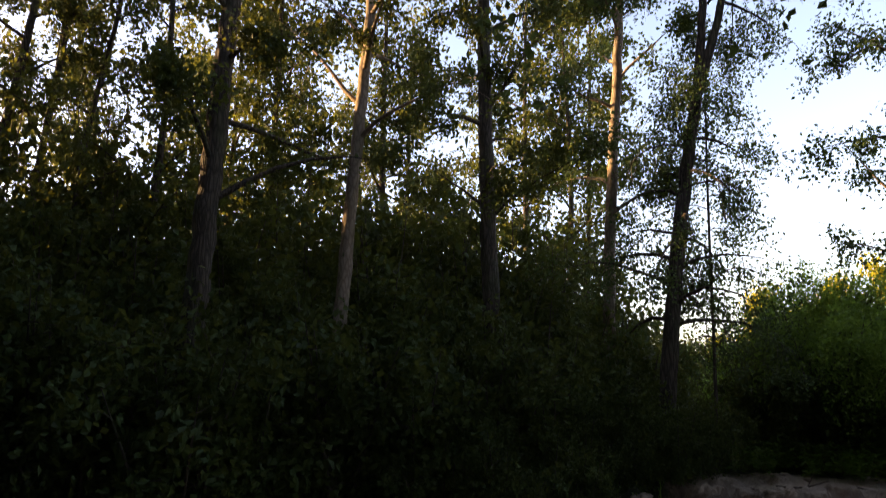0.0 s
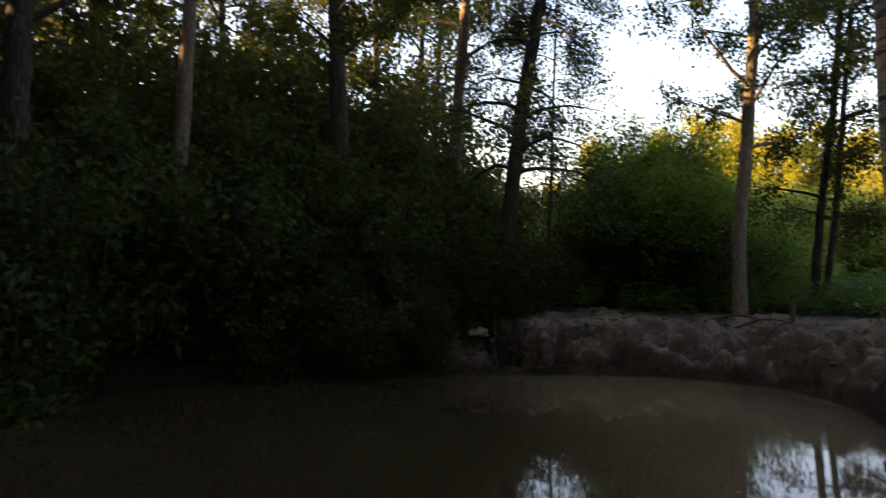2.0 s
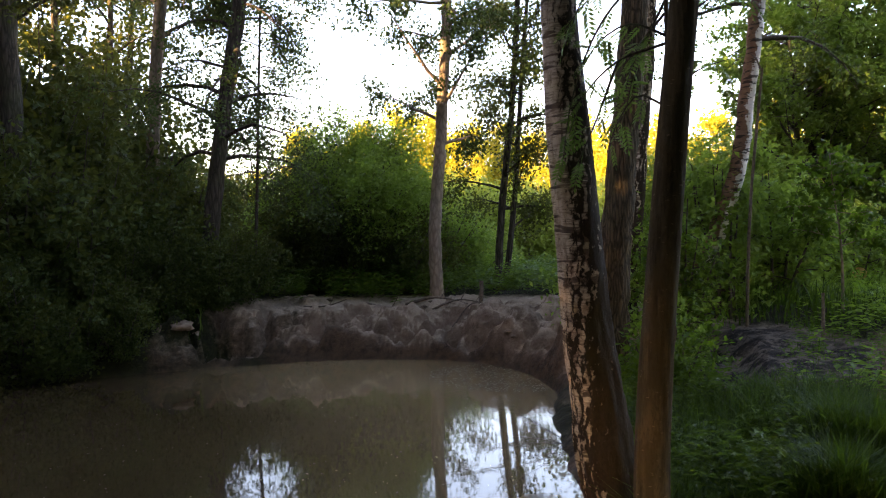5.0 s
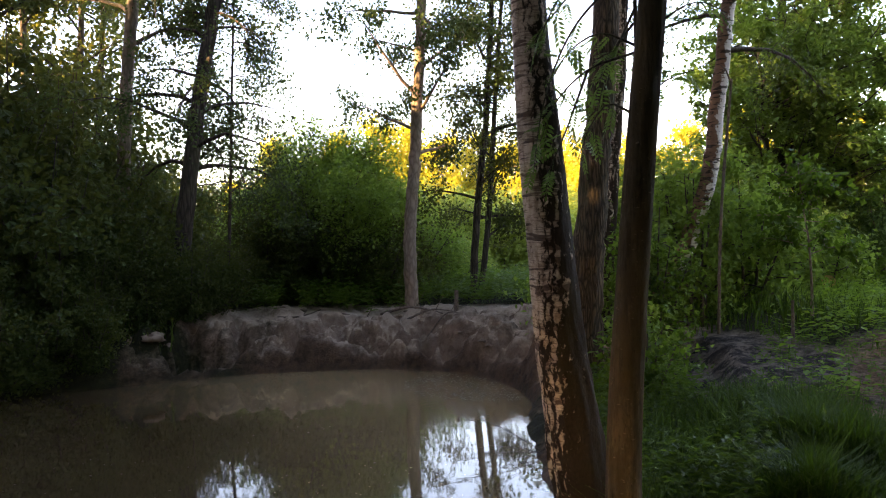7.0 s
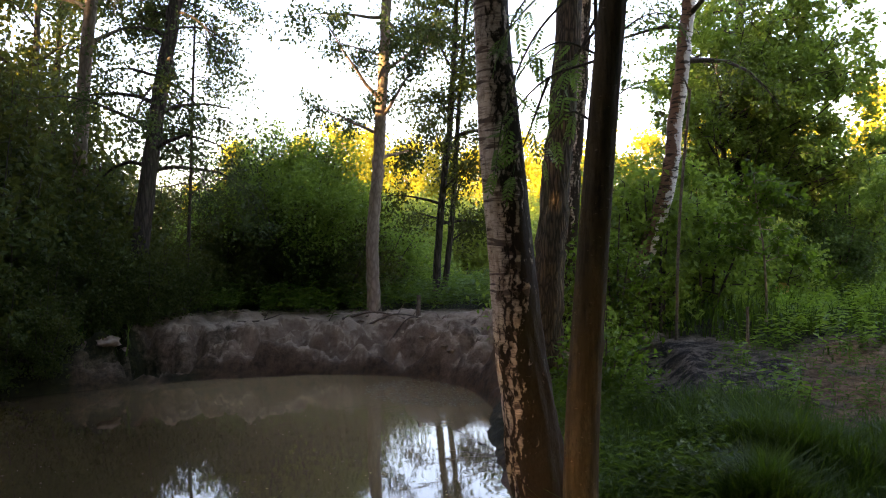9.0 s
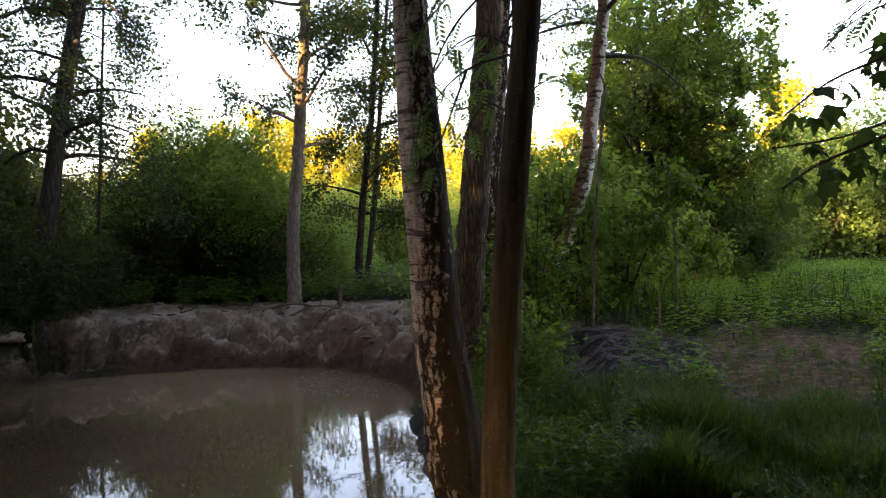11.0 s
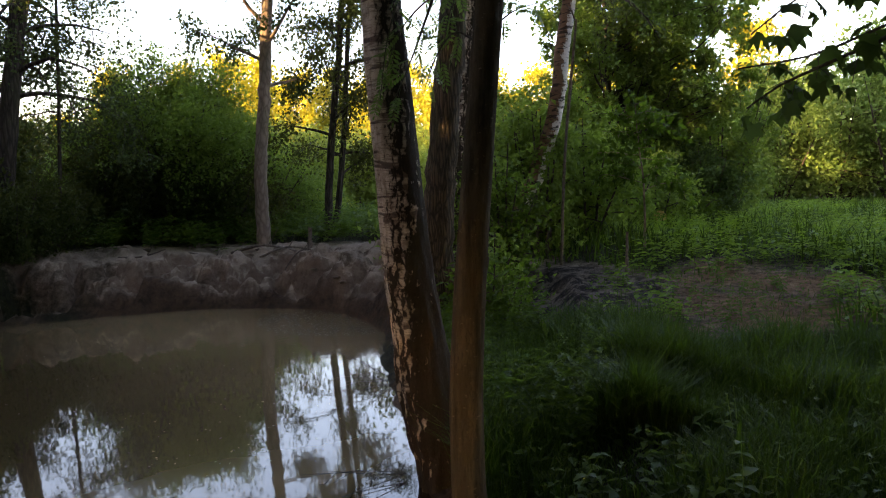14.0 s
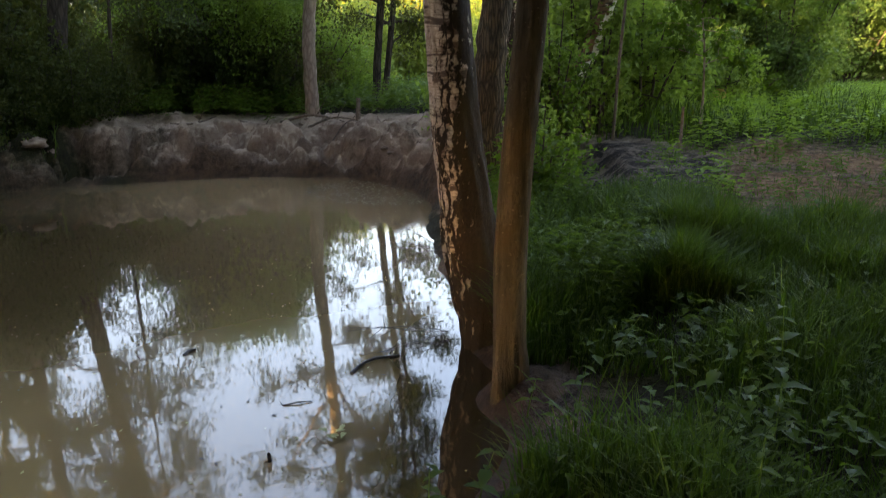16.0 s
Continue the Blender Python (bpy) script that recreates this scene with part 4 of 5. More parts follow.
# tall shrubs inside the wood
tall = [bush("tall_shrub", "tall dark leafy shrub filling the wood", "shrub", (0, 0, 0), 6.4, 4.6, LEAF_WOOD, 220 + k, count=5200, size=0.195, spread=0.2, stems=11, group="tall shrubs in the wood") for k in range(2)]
# those at -46, -50 and -56 are unseen, added to block low sun
spots = [(-37, 16, 1.0), (-31, 17.5, 0.95), (-25, 16.5, 0.9), (-19, 15.5, 0.95), (-13, 17, 1.0), (-7, 16, 0.95), (-1, 17, 1.1), (4.5, 16.5, 0.9), (9, 18, 0.9), (13, 19, 0.56), (7, 15.4, 0.78), (1.5, 15.4, 0.9), (-6, 14.6, 0.9), (11.5, 16.6, 0.62), (-43, 18, 1.0), (-34, 14.5, 0.85), (-28, 14.3, 0.8), (-22, 18.5, 1.1), (-16, 14.2, 0.75), (-34, 20, 1.15), (-27, 19.5, 1.1), (-10, 20, 1.1), (-50, 17, 1.1), (-56, 21, 1.2), (-46, 24, 1.2), (0, 21, 1.2), (-16, 22, 1.3), (-28, 23, 1.2), (-34, 17.5, 1.25), (-26.5, 18, 1.25), (-19.5, 18.2, 1.2), (-12, 18.4, 1.25)]
for k, (az, d, sc) in enumerate(spots):
    m = Matrix.Translation(on_ground(az, d)) @ Matrix.Rotation(rng.uniform(0, 6.28), 4, "Z")
    o = tall[k] if k < 2 else copy_thing(tall[k % 2], m)
    o.matrix_basis = m
    o.scale = (sc, sc, sc)

# undergrowth of the wood: dense dark shrubs along the far and left shore
shrub = [bush("wood_shrub", "dense dark leafy shrub at the wood's edge", "shrub", (0, 0, 0), 3.6, 3.4, LEAF_WOOD, 200 + k, count=4800, size=0.142, group="shrubs along the wood") for k in range(3)]
spots = [(-34, 12.4, 1.1), (-27, 12.2, 1.05), (-21, 11.9, 0.95), (-14.5, 12.3, 1.05), (-8.5, 12.5, 1.1), (-3, 12.7, 0.95), (2.5, 12.9, 0.9), (7, 13.2, 0.8), (11, 13.6, 0.6), (-36, 11.8, 1.0), (-29, 13, 1.15), (-23, 14.5, 1.3), (-25, 11.5, 0.8), (-15, 14.5, 1.25), (-12, 12.6, 0.75), (-5, 14.2, 1.1), (-1, 13.4, 0.8), (6, 14.5, 1.0), (9.5, 13.6, 0.7), (12.5, 15.5, 0.85), (14.0, 14.9, 0.5), (-8, 17, 1.5), (1, 17, 1.4), (9, 18, 1.25),
         (-19, 17.5, 1.5), (-32, 16.5, 1.45), (15.5, 20, 0.7), (-43, 12, 1.0), (-52, 11, 1.0), (-65, 11, 1.0), (9.3, 12.5, 0.42), (12.2, 12.95, 0.40), (15.0, 13.3, 0.34), (3.5, 11.9, 0.55), (6.5, 11.95, 0.5), (9.0, 11.9, 0.36), (-1.0, 12.1, 0.6), (11.2, 13.2, 0.46), (14.0, 13.6, 0.44), (-19.4, 11.2, 1.0), (15.6, 13.2, 0.42), (17.6, 13.6, 0.4), (12.8, 12.9, 0.42)]
for k, (az, d, sc) in enumerate(spots):
    m = Matrix.Translation(on_ground(az, d)) @ Matrix.Rotation(rng.uniform(0, 6.28), 4, "Z")
    if k < 3:
        shrub[k].matrix_basis = m
        shrub[k].scale = (sc, sc, sc)
    else:
        o = copy_thing(shrub[k % 3], m)
        o.scale = (sc, sc, sc)

# ---- shrubs and trees behind the far bank and the meadow ----
for k, (az, d, h, w, n, lab) in enumerate((
    (25.4, 16.4, 4.2, 4.1, 32000, "broad rounded green willow bush behind the bank"), (20.6, 19.5, 2.2, 2.6, 13000, "green willow bush in half shade beside the wood"), (28.9, 17.2, 2.9, 3.0, 14000, "rounded green willow bush behind the bank"),
    (31.5, 17.6, 2.4, 2.6, 11000, "low green bush behind the pale trunk"), (34.2, 18.5, 1.7, 2.4, 8000, "low green bush behind the twin trunk"))):
    bush("willow_bush", lab, "shrub", on_ground(az, d), h, w, LEAF_BUSH, 301 + k, count=n, size=0.085, stems=14, low=0.56 if k in (0, 2) else 0.06, flat=0.75, group="willow bushes behind the bank")
# dark leaf colour here stands in for the shade under the willow crowns
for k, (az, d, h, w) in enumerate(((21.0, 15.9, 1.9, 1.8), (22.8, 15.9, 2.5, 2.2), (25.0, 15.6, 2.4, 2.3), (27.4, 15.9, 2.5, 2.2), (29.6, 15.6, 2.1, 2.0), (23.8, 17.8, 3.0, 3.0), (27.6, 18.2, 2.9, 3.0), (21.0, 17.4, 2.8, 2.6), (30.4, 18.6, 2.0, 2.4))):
    bush("shade_shrub", "shrub with leaves darkened for the shade under the willow's crown", "shrub", on_ground(az, d), h, w, LEAF_WOOD, 380 + k, count=5200, size=0.105, stems=9, spread=0.13, group="dark shrubs under the willows")
for k, (az, d, h, w) in enumerate(((33.5, 33, 4.3, 6), (37.2, 34, 4.2, 6), (41, 33, 4.0, 6), (44.6, 34, 4.2, 6), (48.5, 34, 4.2, 6), (29, 35, 4.6, 6), (52.5, 33, 4.0, 6), (39, 27, 3.0, 4), (35.2, 25, 3.0, 4), (43, 27, 2.8, 4), (32.2, 24, 2.8, 3.4), (60.3, 30, 3.2, 5))):
    bush("hazel_bush", "light yellow-green bush across the clearing", "shrub", on_ground(az, d), h, w, LEAF_PALE, 310 + k, count=7600, size=0.16, spread=0.22, flat=0.6, group="bushes across the clearing")
for k, (az, d, h, w) in enumerate(((12.4, 27, 4.2, 4), (14.6, 29, 4.3, 4), (17.0, 31, 4.4, 4), (19.6, 30, 4.0, 4), (22.2, 31, 4.0, 4))):
    bush("wood_shrub", "dark green bush far behind the wood's edge", "shrub", on_ground(az, d), h, w, LEAF_WOOD, 360 + k, count=6000, size=0.17, spread=0.2, group="shrubs along the wood")
# sunlit trees far off, the sun's yellow put into their leaf colour
gold = [tree("sunlit_tree", "far tree with the last sun's yellow put into its leaf colour", "tree", (0, 0, 0), [(0, 0, -0.3), (0.1, 0, 4), (0, 0.1, 8.6)], 0.14, 0.03, BARK_ASPEN, LEAF_SUN_GOLD, 400 + k, limbs=34, frm=0.12, reach=2.3, rise=45, count=4200, size=0.27, spread=0.26, fine=False, group="far sunlit trees", sides=8, step=0.6) for k in range(2)]
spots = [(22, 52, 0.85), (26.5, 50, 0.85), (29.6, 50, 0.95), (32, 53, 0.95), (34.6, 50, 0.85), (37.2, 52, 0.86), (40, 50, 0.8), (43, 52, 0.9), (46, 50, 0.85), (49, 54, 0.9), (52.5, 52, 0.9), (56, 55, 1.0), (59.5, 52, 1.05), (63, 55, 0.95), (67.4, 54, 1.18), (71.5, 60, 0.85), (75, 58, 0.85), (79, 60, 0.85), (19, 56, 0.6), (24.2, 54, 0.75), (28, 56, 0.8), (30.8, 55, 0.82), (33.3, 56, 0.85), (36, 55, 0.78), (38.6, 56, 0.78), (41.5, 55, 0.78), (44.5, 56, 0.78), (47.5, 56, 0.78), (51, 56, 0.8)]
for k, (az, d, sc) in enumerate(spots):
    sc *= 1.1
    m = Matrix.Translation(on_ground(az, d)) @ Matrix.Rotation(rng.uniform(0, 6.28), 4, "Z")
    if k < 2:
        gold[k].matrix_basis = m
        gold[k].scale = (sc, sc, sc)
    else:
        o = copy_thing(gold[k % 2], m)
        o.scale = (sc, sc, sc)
# light green hedge across the meadow
hedge = [bush("hedge_bush", "light green hedgerow bush across the meadow", "shrub", (0, 0, 0), 5.2, 6.0, LEAF_HEDGE, 330 + k, count=17000, size=0.135, spread=0.26, stems=13, flat=0.55, group="hedgerow across the meadow") for k in range(2)]
spots = [(66, 36, 0.95), (69.5, 35, 1.15), (73.0, 36, 1.4), (76.5, 35, 1.5), (82, 36, 1.4), (87, 35, 1.35), (92, 34, 1.1), (62, 38, 0.8), (70.5, 42, 1.25), (98, 33, 1.1)]
for k, (az, d, sc) in enumerate(spots):
    m = Matrix.Translation(on_ground(az, d)) @ Matrix.Rotation(rng.uniform(0, 6.28), 4, "Z")
    if k < 2:
        hedge[k].matrix_basis = m
        hedge[k].scale = (sc, sc, sc)
    else:
        o = copy_thing(hedge[k % 2], m)
        o.scale = (sc, sc, sc)
# the maple on the meadow
b = on_ground(58.7, 19.0)
tree("maple_tree", "broad green maple with a dense tiered crown on the meadow's edge", "tree", b,
     [(0, 0, -0.2), (0.05, 0, 1.3), (0.15, 0.1, 3.0), (0.3, 0.1, 6.0), (0.4, 0.1, 10.6)], 0.18, 0.05, BARK_WOOD, LEAF_MAPLE, 501, limbs=46, frm=0.15, reach=2.75, taper=0.25, rise=30, droop=0.25, twigs=8, twig_len=0.8, count=44000, size=0.145, spread=0.13, clump=0.135, hang=0.12, flat=0.72, sides=12,
     stems=[([(0, 0, 0.9), (-0.6, -0.1, 2.6), (-1.0, -0.1, 5.6)], 0.10, 0.03), ([(0, 0, 0.8), (0.6, -0.2, 2.4), (1.2, -0.3, 5.4)], 0.10, 0.03), ([(0, 0, 1.2), (0.3, -0.5, 3.0), (0.5, -0.9, 6.0)], 0.09, 0.03)], low_reach=0.9)
# young growth before the maple and round the trunks
for k, (az, d, h, w, n) in enumerate(((49.6, 9.6, 1.9, 1.3, 2400), (54.0, 13.5, 2.2, 2.2, 4500), (50.5, 12.5, 2.4, 2.0, 4500), (57.0, 15.5, 1.5, 2.0, 3500), (63.0, 18.0, 1.0, 1.6, 2500), (64.8, 18.8, 1.9, 2.4, 5500), (48.8, 7.4, 0.95, 0.9, 1200), (44.2, 10.2, 1.0, 1.2, 1500), (51.6, 11.4, 2.5, 1.9, 4200), (53.6, 12.2, 2.9, 2.0, 4600), (56.2, 13.0, 2.6, 2.0, 4200), (58.4, 14.6, 2.2, 2.2, 3800), (49.4, 13.0, 2.7, 2.2, 4200), (61.2, 16.2, 1.7, 2.0, 3000), (49.9, 9.6, 2.2, 1.0, 1700), (52.8, 11.0, 2.4, 1.3, 2100), (48.9, 8.4, 1.2, 0.8, 1100))):
    bush("young_shrub", "light green young shrub in the clearing", "shrub", on_ground(az, d), h, w, LEAF_NEAR if k == 5 else LEAF_BUSH if k % 2 or k > 7 else LEAF_WEED, 350 + k, count=n, size=0.085 if d < 11 else 0.11, stems=7, spread=0.10, flat=0.6, group="young shrubs")
bush("spindle_shrub", "tall dark green shrub beside the meadow's maple", "shrub", on_ground(65.6, 20.5), 4.6, 3.0, LEAF_MAPLE, 371, count=9000, size=0.12, stems=10, spread=0.14)
bush("spindle_shrub", "green shrub behind the leaning birch", "shrub", on_ground(55.6, 20.0), 3.4, 2.8, LEAF_BUSH, 372, count=7000, size=0.12, stems=9, spread=0.14)
b = on_ground(60.4, 12.0)
tree("maple_sapling", "thin pale-stemmed sapling with light green leaves", "sapling", b,
     [(0, 0, -0.1), (0.0, 0, 0.6), (-0.05, 0, 1.1), (-0.22, 0, 1.7), (-0.3, 0, 2.2)], 0.022, 0.008, BARK_ASPEN, LEAF_WEED, 502, limbs=14, frm=0.4, reach=0.75, rise=15, droop=0.3, twigs=4, twig_len=0.3, count=1100, size=0.11, spread=0.06, sides=8, step=0.15)

# ---- young maple overhanging the path, its leaves close to the eye ----
def maple_leaf_mesh(k, length):
    """A five-lobed toothed leaf, gently cupped, with its stalk at the origin and its tip along +y."""
    rng = np.random.default_rng(600 + k)
    lobes = [(0, 1.0), (19, 0.70), (32, 0.58), (51, 0.93), (67, 0.66), (83, 0.47), (104, 0.68), (128, 0.40), (155, 0.26), (180, 0.12)]
    right = [(a + rng.uniform(-3, 3), r * rng.uniform(0.92, 1.06)) for a, r in lobes]
    left = [(360 - a + rng.uniform(-3, 3), r * rng.uniform(0.92, 1.06)) for a, r in lobes[1:-1]]
    ring = right + left[::-1]
    c = np.array([0, 0.32 * length, 0])
    pts = [c]
    for a, r in ring:
        q = c + np.array([math.sin(radians(a)), math.cos(radians(a)), 0]) * r * length * 0.62
        q[2] = -0.9 * ((q - c) @ (q - c)) / length + 0.10 * abs(q[0]) + rng.normal() * 0.004
        pts.append(q)
    n = len(ring)
    tris = [(0, 1 + (i + 1) % n, 1 + i) for i in range(n)]
    return mesh_of("maple_leaf", pts, tris, LEAF_NEAR, True)


def near_maple():
    rng = np.random.default_rng(61)
    base = on_ground(92, 3.0)
    top = thing("maple_tree", base, "young maple whose dark lobed leaves overhang the bank", "tree")
    tb = Bag()
    tube(tb, smooth_line([(0, 0, -0.1), (0.02, 0.03, 1.2), (-0.03, 0.08, 2.4), (0, 0.05, 4.2)], 0.15), np.linspace(0.055, 0.015, len(smooth_line([(0, 0, -0.1), (0.02, 0.03, 1.2), (-0.03, 0.08, 2.4), (0, 0.05, 4.2)], 0.15))), 10)
    part("trunk", tb.mesh("trunk", BARK_ALDER), top)
    meshes = [maple_leaf_mesh(k, s) for k, s in enumerate((0.10, 0.088, 0.075, 0.062))]
    lines = (((92.5, 22, 3.0), (84, 16.0, 2.8), (78, 13.0, 2.7), (73.5, 11.8, 2.7), (70.0, 10.5, 2.65), (67.4, 8.6, 2.65)), ((92.5, 17, 3.0), (82, 10.5, 2.75), (76, 8.6, 2.7), (71.0, 6.9, 2.7), (66.6, 6.4, 2.7)),
             ((80, 9.5, 2.74), (75.5, 7.6, 2.6), (72, 6.2, 2.6), (69.2, 5.0, 2.6), (67.2, 3.6, 2.6)), ((84, 16.0, 2.8), (78, 14.5, 2.9), (74.5, 13.2, 2.9), (72.0, 12.2, 2.9)))
    for line, count in zip(lines, (40, 32, 26, 34)):
        pts = smooth_line([tuple(polar(a, d, 1.9 + d * math.tan(radians(e))) - base) for a, e, d in line], 0.05)
        bag = Bag()
        tube(bag, pts, np.linspace(0.011, 0.003, len(pts)), 6)
        part("branch", bag.mesh("branch", BARK_TWIG), top)
        for k in range(count):
            f = 0.3 + 0.7 * (k + rng.uniform(0, 1)) / count
            at = pts[min(int(f * (len(pts) - 1)), len(pts) - 1)]
            side = rng.normal(size=3) * [1, 1, 0.5]
            tip = at + unit(side) * rng.uniform(0.03, 0.10) + [0, 0, -rng.uniform(0.0, 0.05)]
            st = Bag()
            tube(st, [at, (at + tip) / 2 + [0, 0, 0.006], tip], [0.0016, 0.0013, 0.0012], 3)
            leaf = part("leaf", meshes[k % 4], top)
            yaw, pitch = rng.uniform(0, 2 * math.pi), rng.uniform(-75, -10)
            leaf.matrix_basis = Matrix.Translation(Vector(tip)) @ Matrix.Rotation(yaw, 4, "Z") @ Matrix.Rotation(radians(pitch), 4, "X") @ Matrix.Rotation(rng.uniform(-0.7, 0.7), 4, "Y")
            part("leaf_stalk", st.mesh("leaf_stalk", BARK_TWIG), top)


near_maple()


# ---- rowan with feathered leaves behind the near trunks ----
def pinnate(bag, rng, at, way, length, pairs=6):
    """A feathered leaf: a stalk with paired narrow leaflets."""
    way = unit(np.asarray(way, float))
    side = unit(np.cross(way, [0, 0, 1.0]) + rng.normal(size=3) * 0.25)
    for k in range(pairs * 2 + 1):
        f = 0.22 + 0.78 * (k // 2) / pairs
        p = at + way * length * f + np.array([0, 0, -0.25 * length * f * f])
        s = side * (1 if k % 2 else -1)
        d = unit(way * 0.55 + s * 0.9 + [0, 0, -0.25]) if k < pairs * 2 else unit(way + [0, 0, -0.4])
        ln = length * 0.36 * (1 - 0.35 * abs(f - 0.55))
        w = unit(np.cross(d, np.cross(s, way) + rng.normal(size=3) * 0.2)) * ln * 0.19
        bag.add([p, p + d * ln * 0.45 - w, p + d * ln, p + d * ln * 0.45 + w], [[0, 1, 2, 3]])
    q = at + way * length + np.array([0, 0, -0.25 * length])
    w = side * 0.0012
    bag.add([at - w, at + w, q + w, q - w], [[0, 1, 2, 3]])


def rowan(base, stem, lines, seed, label, leaf_len=0.14, per=9):
    rng = np.random.default_rng(seed)
    top = thing("rowan_tree", base, label, "tree")
    tb = Bag()
    sp = smooth_line(stem, 0.15)
    tube(tb, sp, np.linspace(0.026, 0.010, len(sp)), 8)
    part("trunk", tb.mesh("trunk", BARK_TWIG), top)
    for line in lines:
        pts = smooth_line(line, 0.06)
        bag, fo = Bag(), Bag()
        tube(bag, pts, np.linspace(0.009, 0.002, len(pts)), 5)
        part("branch", bag.mesh("branch", BARK_TWIG), top)
        for k in range(per):
            f = 0.25 + 0.75 * (k + rng.uniform(0, 1)) / per
            i = min(int(f * (len(pts) - 1)), len(pts) - 2)
            way = unit(pts[i + 1] - pts[i]) * 0.6 + rng.normal(size=3) * 0.6 + [0, 0, -0.25]
            pinnate(fo, rng, pts[i], way, leaf_len * rng.uniform(0.7, 1.15))
        part("foliage", fo.mesh("foliage", LEAF_ROWAN, False), top)
    return top


def spots_at(base, dist, *az_el):
    return [tuple(polar(a, dist, 1.9 + dist * math.tan(radians(e))) - base) for a, e in az_el]


b = on_ground(47.6, 4.9)
rowan(b, [(0, 0, -0.1), (0.05, 0.02, 1.2), tuple(polar(48.6, 4.9, 2.6) - b), tuple(polar(48.4, 4.9, 4.2) - b)],
      [spots_at(b, 4.5, (48.5, 14.5), (46.0, 15.5), (43.5, 14.2), (42.2, 12.0)), spots_at(b, 4.2, (48.5, 19), (45, 19), (42.5, 17), (40.5, 14.5)), spots_at(b, 4.5, (48.5, 9.5), (46.5, 10.5), (45.2, 9.0), (44.2, 6.5)),
       spots_at(b, 4.1, (48.4, 20), (44, 16), (41.6, 10.5), (40.8, 5.5)), spots_at(b, 4.9, (48.6, 14), (50.5, 16), (53, 17.0), (55, 16)), spots_at(b, 5.2, (48.5, 10), (51, 12), (53, 12.5)), spots_at(b, 4.6, (48.4, 16), (46.4, 13.5), (45.6, 10.5), (45.3, 7)),
       spots_at(b, 4.15, (48.4, 21), (45, 20), (42.0, 16.5), (41.2, 13.5)), spots_at(b, 4.2, (48.4, 14), (45, 13), (42.4, 10.5), (41.4, 8.0)), spots_at(b, 4.15, (45, 13), (43.0, 8), (41.6, 5.0)), spots_at(b, 4.5, (48.5, 17), (47.0, 14), (46.2, 12), (45.6, 9.5))],
      71, "slim rowan with feathered light green leaves among the trunks")
b = on_ground(84, 4.4)
rowan(b, [(0, 0, -0.1), (0, 0.05, 1.5), (-0.1, 0.1, 3.2)], [spots_at(b, 4.2, (83, 17), (78, 17), (74, 16), (70.0, 13.4)), spots_at(b, 4.2, (83, 15), (77, 15.5), (73.0, 14.8), (69.4, 12.6)), spots_at(b, 4.2, (83, 16), (76, 16.5), (72.0, 15.0), (70.6, 12.8))], 72, "rowan branch with feathered leaves over the meadow's edge")


# ---- plants ----
def bare_soil(x, y):
    """How bare the ground is, from 0 to 1."""
    s = shore_distance(x, y)
    far = step_up(y, 5.0, 7.0) * step_up(x, 2.4, 3.9)
    bank = far * (1 - step_up(s, 2.0, 3.4)) + (1 - far) * (1 - step_up(s, 0.02, 0.28))
    mx, my = polar(50, 3.5)[:2]
    foot = 1.1 * np.exp(-(((x - mx) / 0.5) ** 2 + ((y - my) / 0.55) ** 2))
    return np.clip(np.maximum(np.maximum(bank, heap_mask(x, y) * 0.95), np.maximum(patch_mask(x, y), foot)), 0, 1), s


def scatter(rng, n, az0, az1, d0, d1, bare_max=0.4):
    """Random places on open ground in a sector, away from bare soil and water."""
    az, d = np.radians(rng.uniform(az0, az1, n)), np.sqrt(rng.uniform(d0**2, d1**2, n))
    x, y = d * np.sin(az), d * np.cos(az)
    bare, s = bare_soil(x, y)
    keep = (s > 0.05) & (bare + 0.9 * fbm(x * 1.7, y * 1.7, 55) < bare_max)
    x, y = x[keep], y[keep]
    return x, y, ground_height(x, y)


def blades(rng, x, y, z, height, width, lean=0.45):
    n = len(x)
    az = rng.uniform(0, 2 * np.pi, n)
    h = height * rng.uniform(0.45, 1.3, n)
    out = np.stack([np.cos(az), np.sin(az), 0 * az], 1)
    side = np.stack([-np.sin(az), np.cos(az), 0 * az], 1) * (width * rng.uniform(0.6, 1.3, n))[:, None] * 0.5
    ln = (lean * rng.uniform(0.1, 1.4, n) * h)[:, None]
    p0 = np.stack([x, y, z - 0.02], 1)
    p1 = p0 + out * ln * 0.30 + np.stack([0 * h, 0 * h, h * 0.60], 1)
    p2 = p0 + out * ln + np.stack([0 * h, 0 * h, h * rng.uniform(0.75, 1.0, n)], 1)
    v = np.stack([p0 - side, p0 + side, p1 + side * 0.8, p1 - side * 0.8, p2 + side * 0.12, p2 - side * 0.12], 1).reshape(-1, 3)
    k = np.arange(n)[:, None] * 6
    return v, np.concatenate([k + [0, 1, 2, 3], k + [3, 2, 4, 5]])


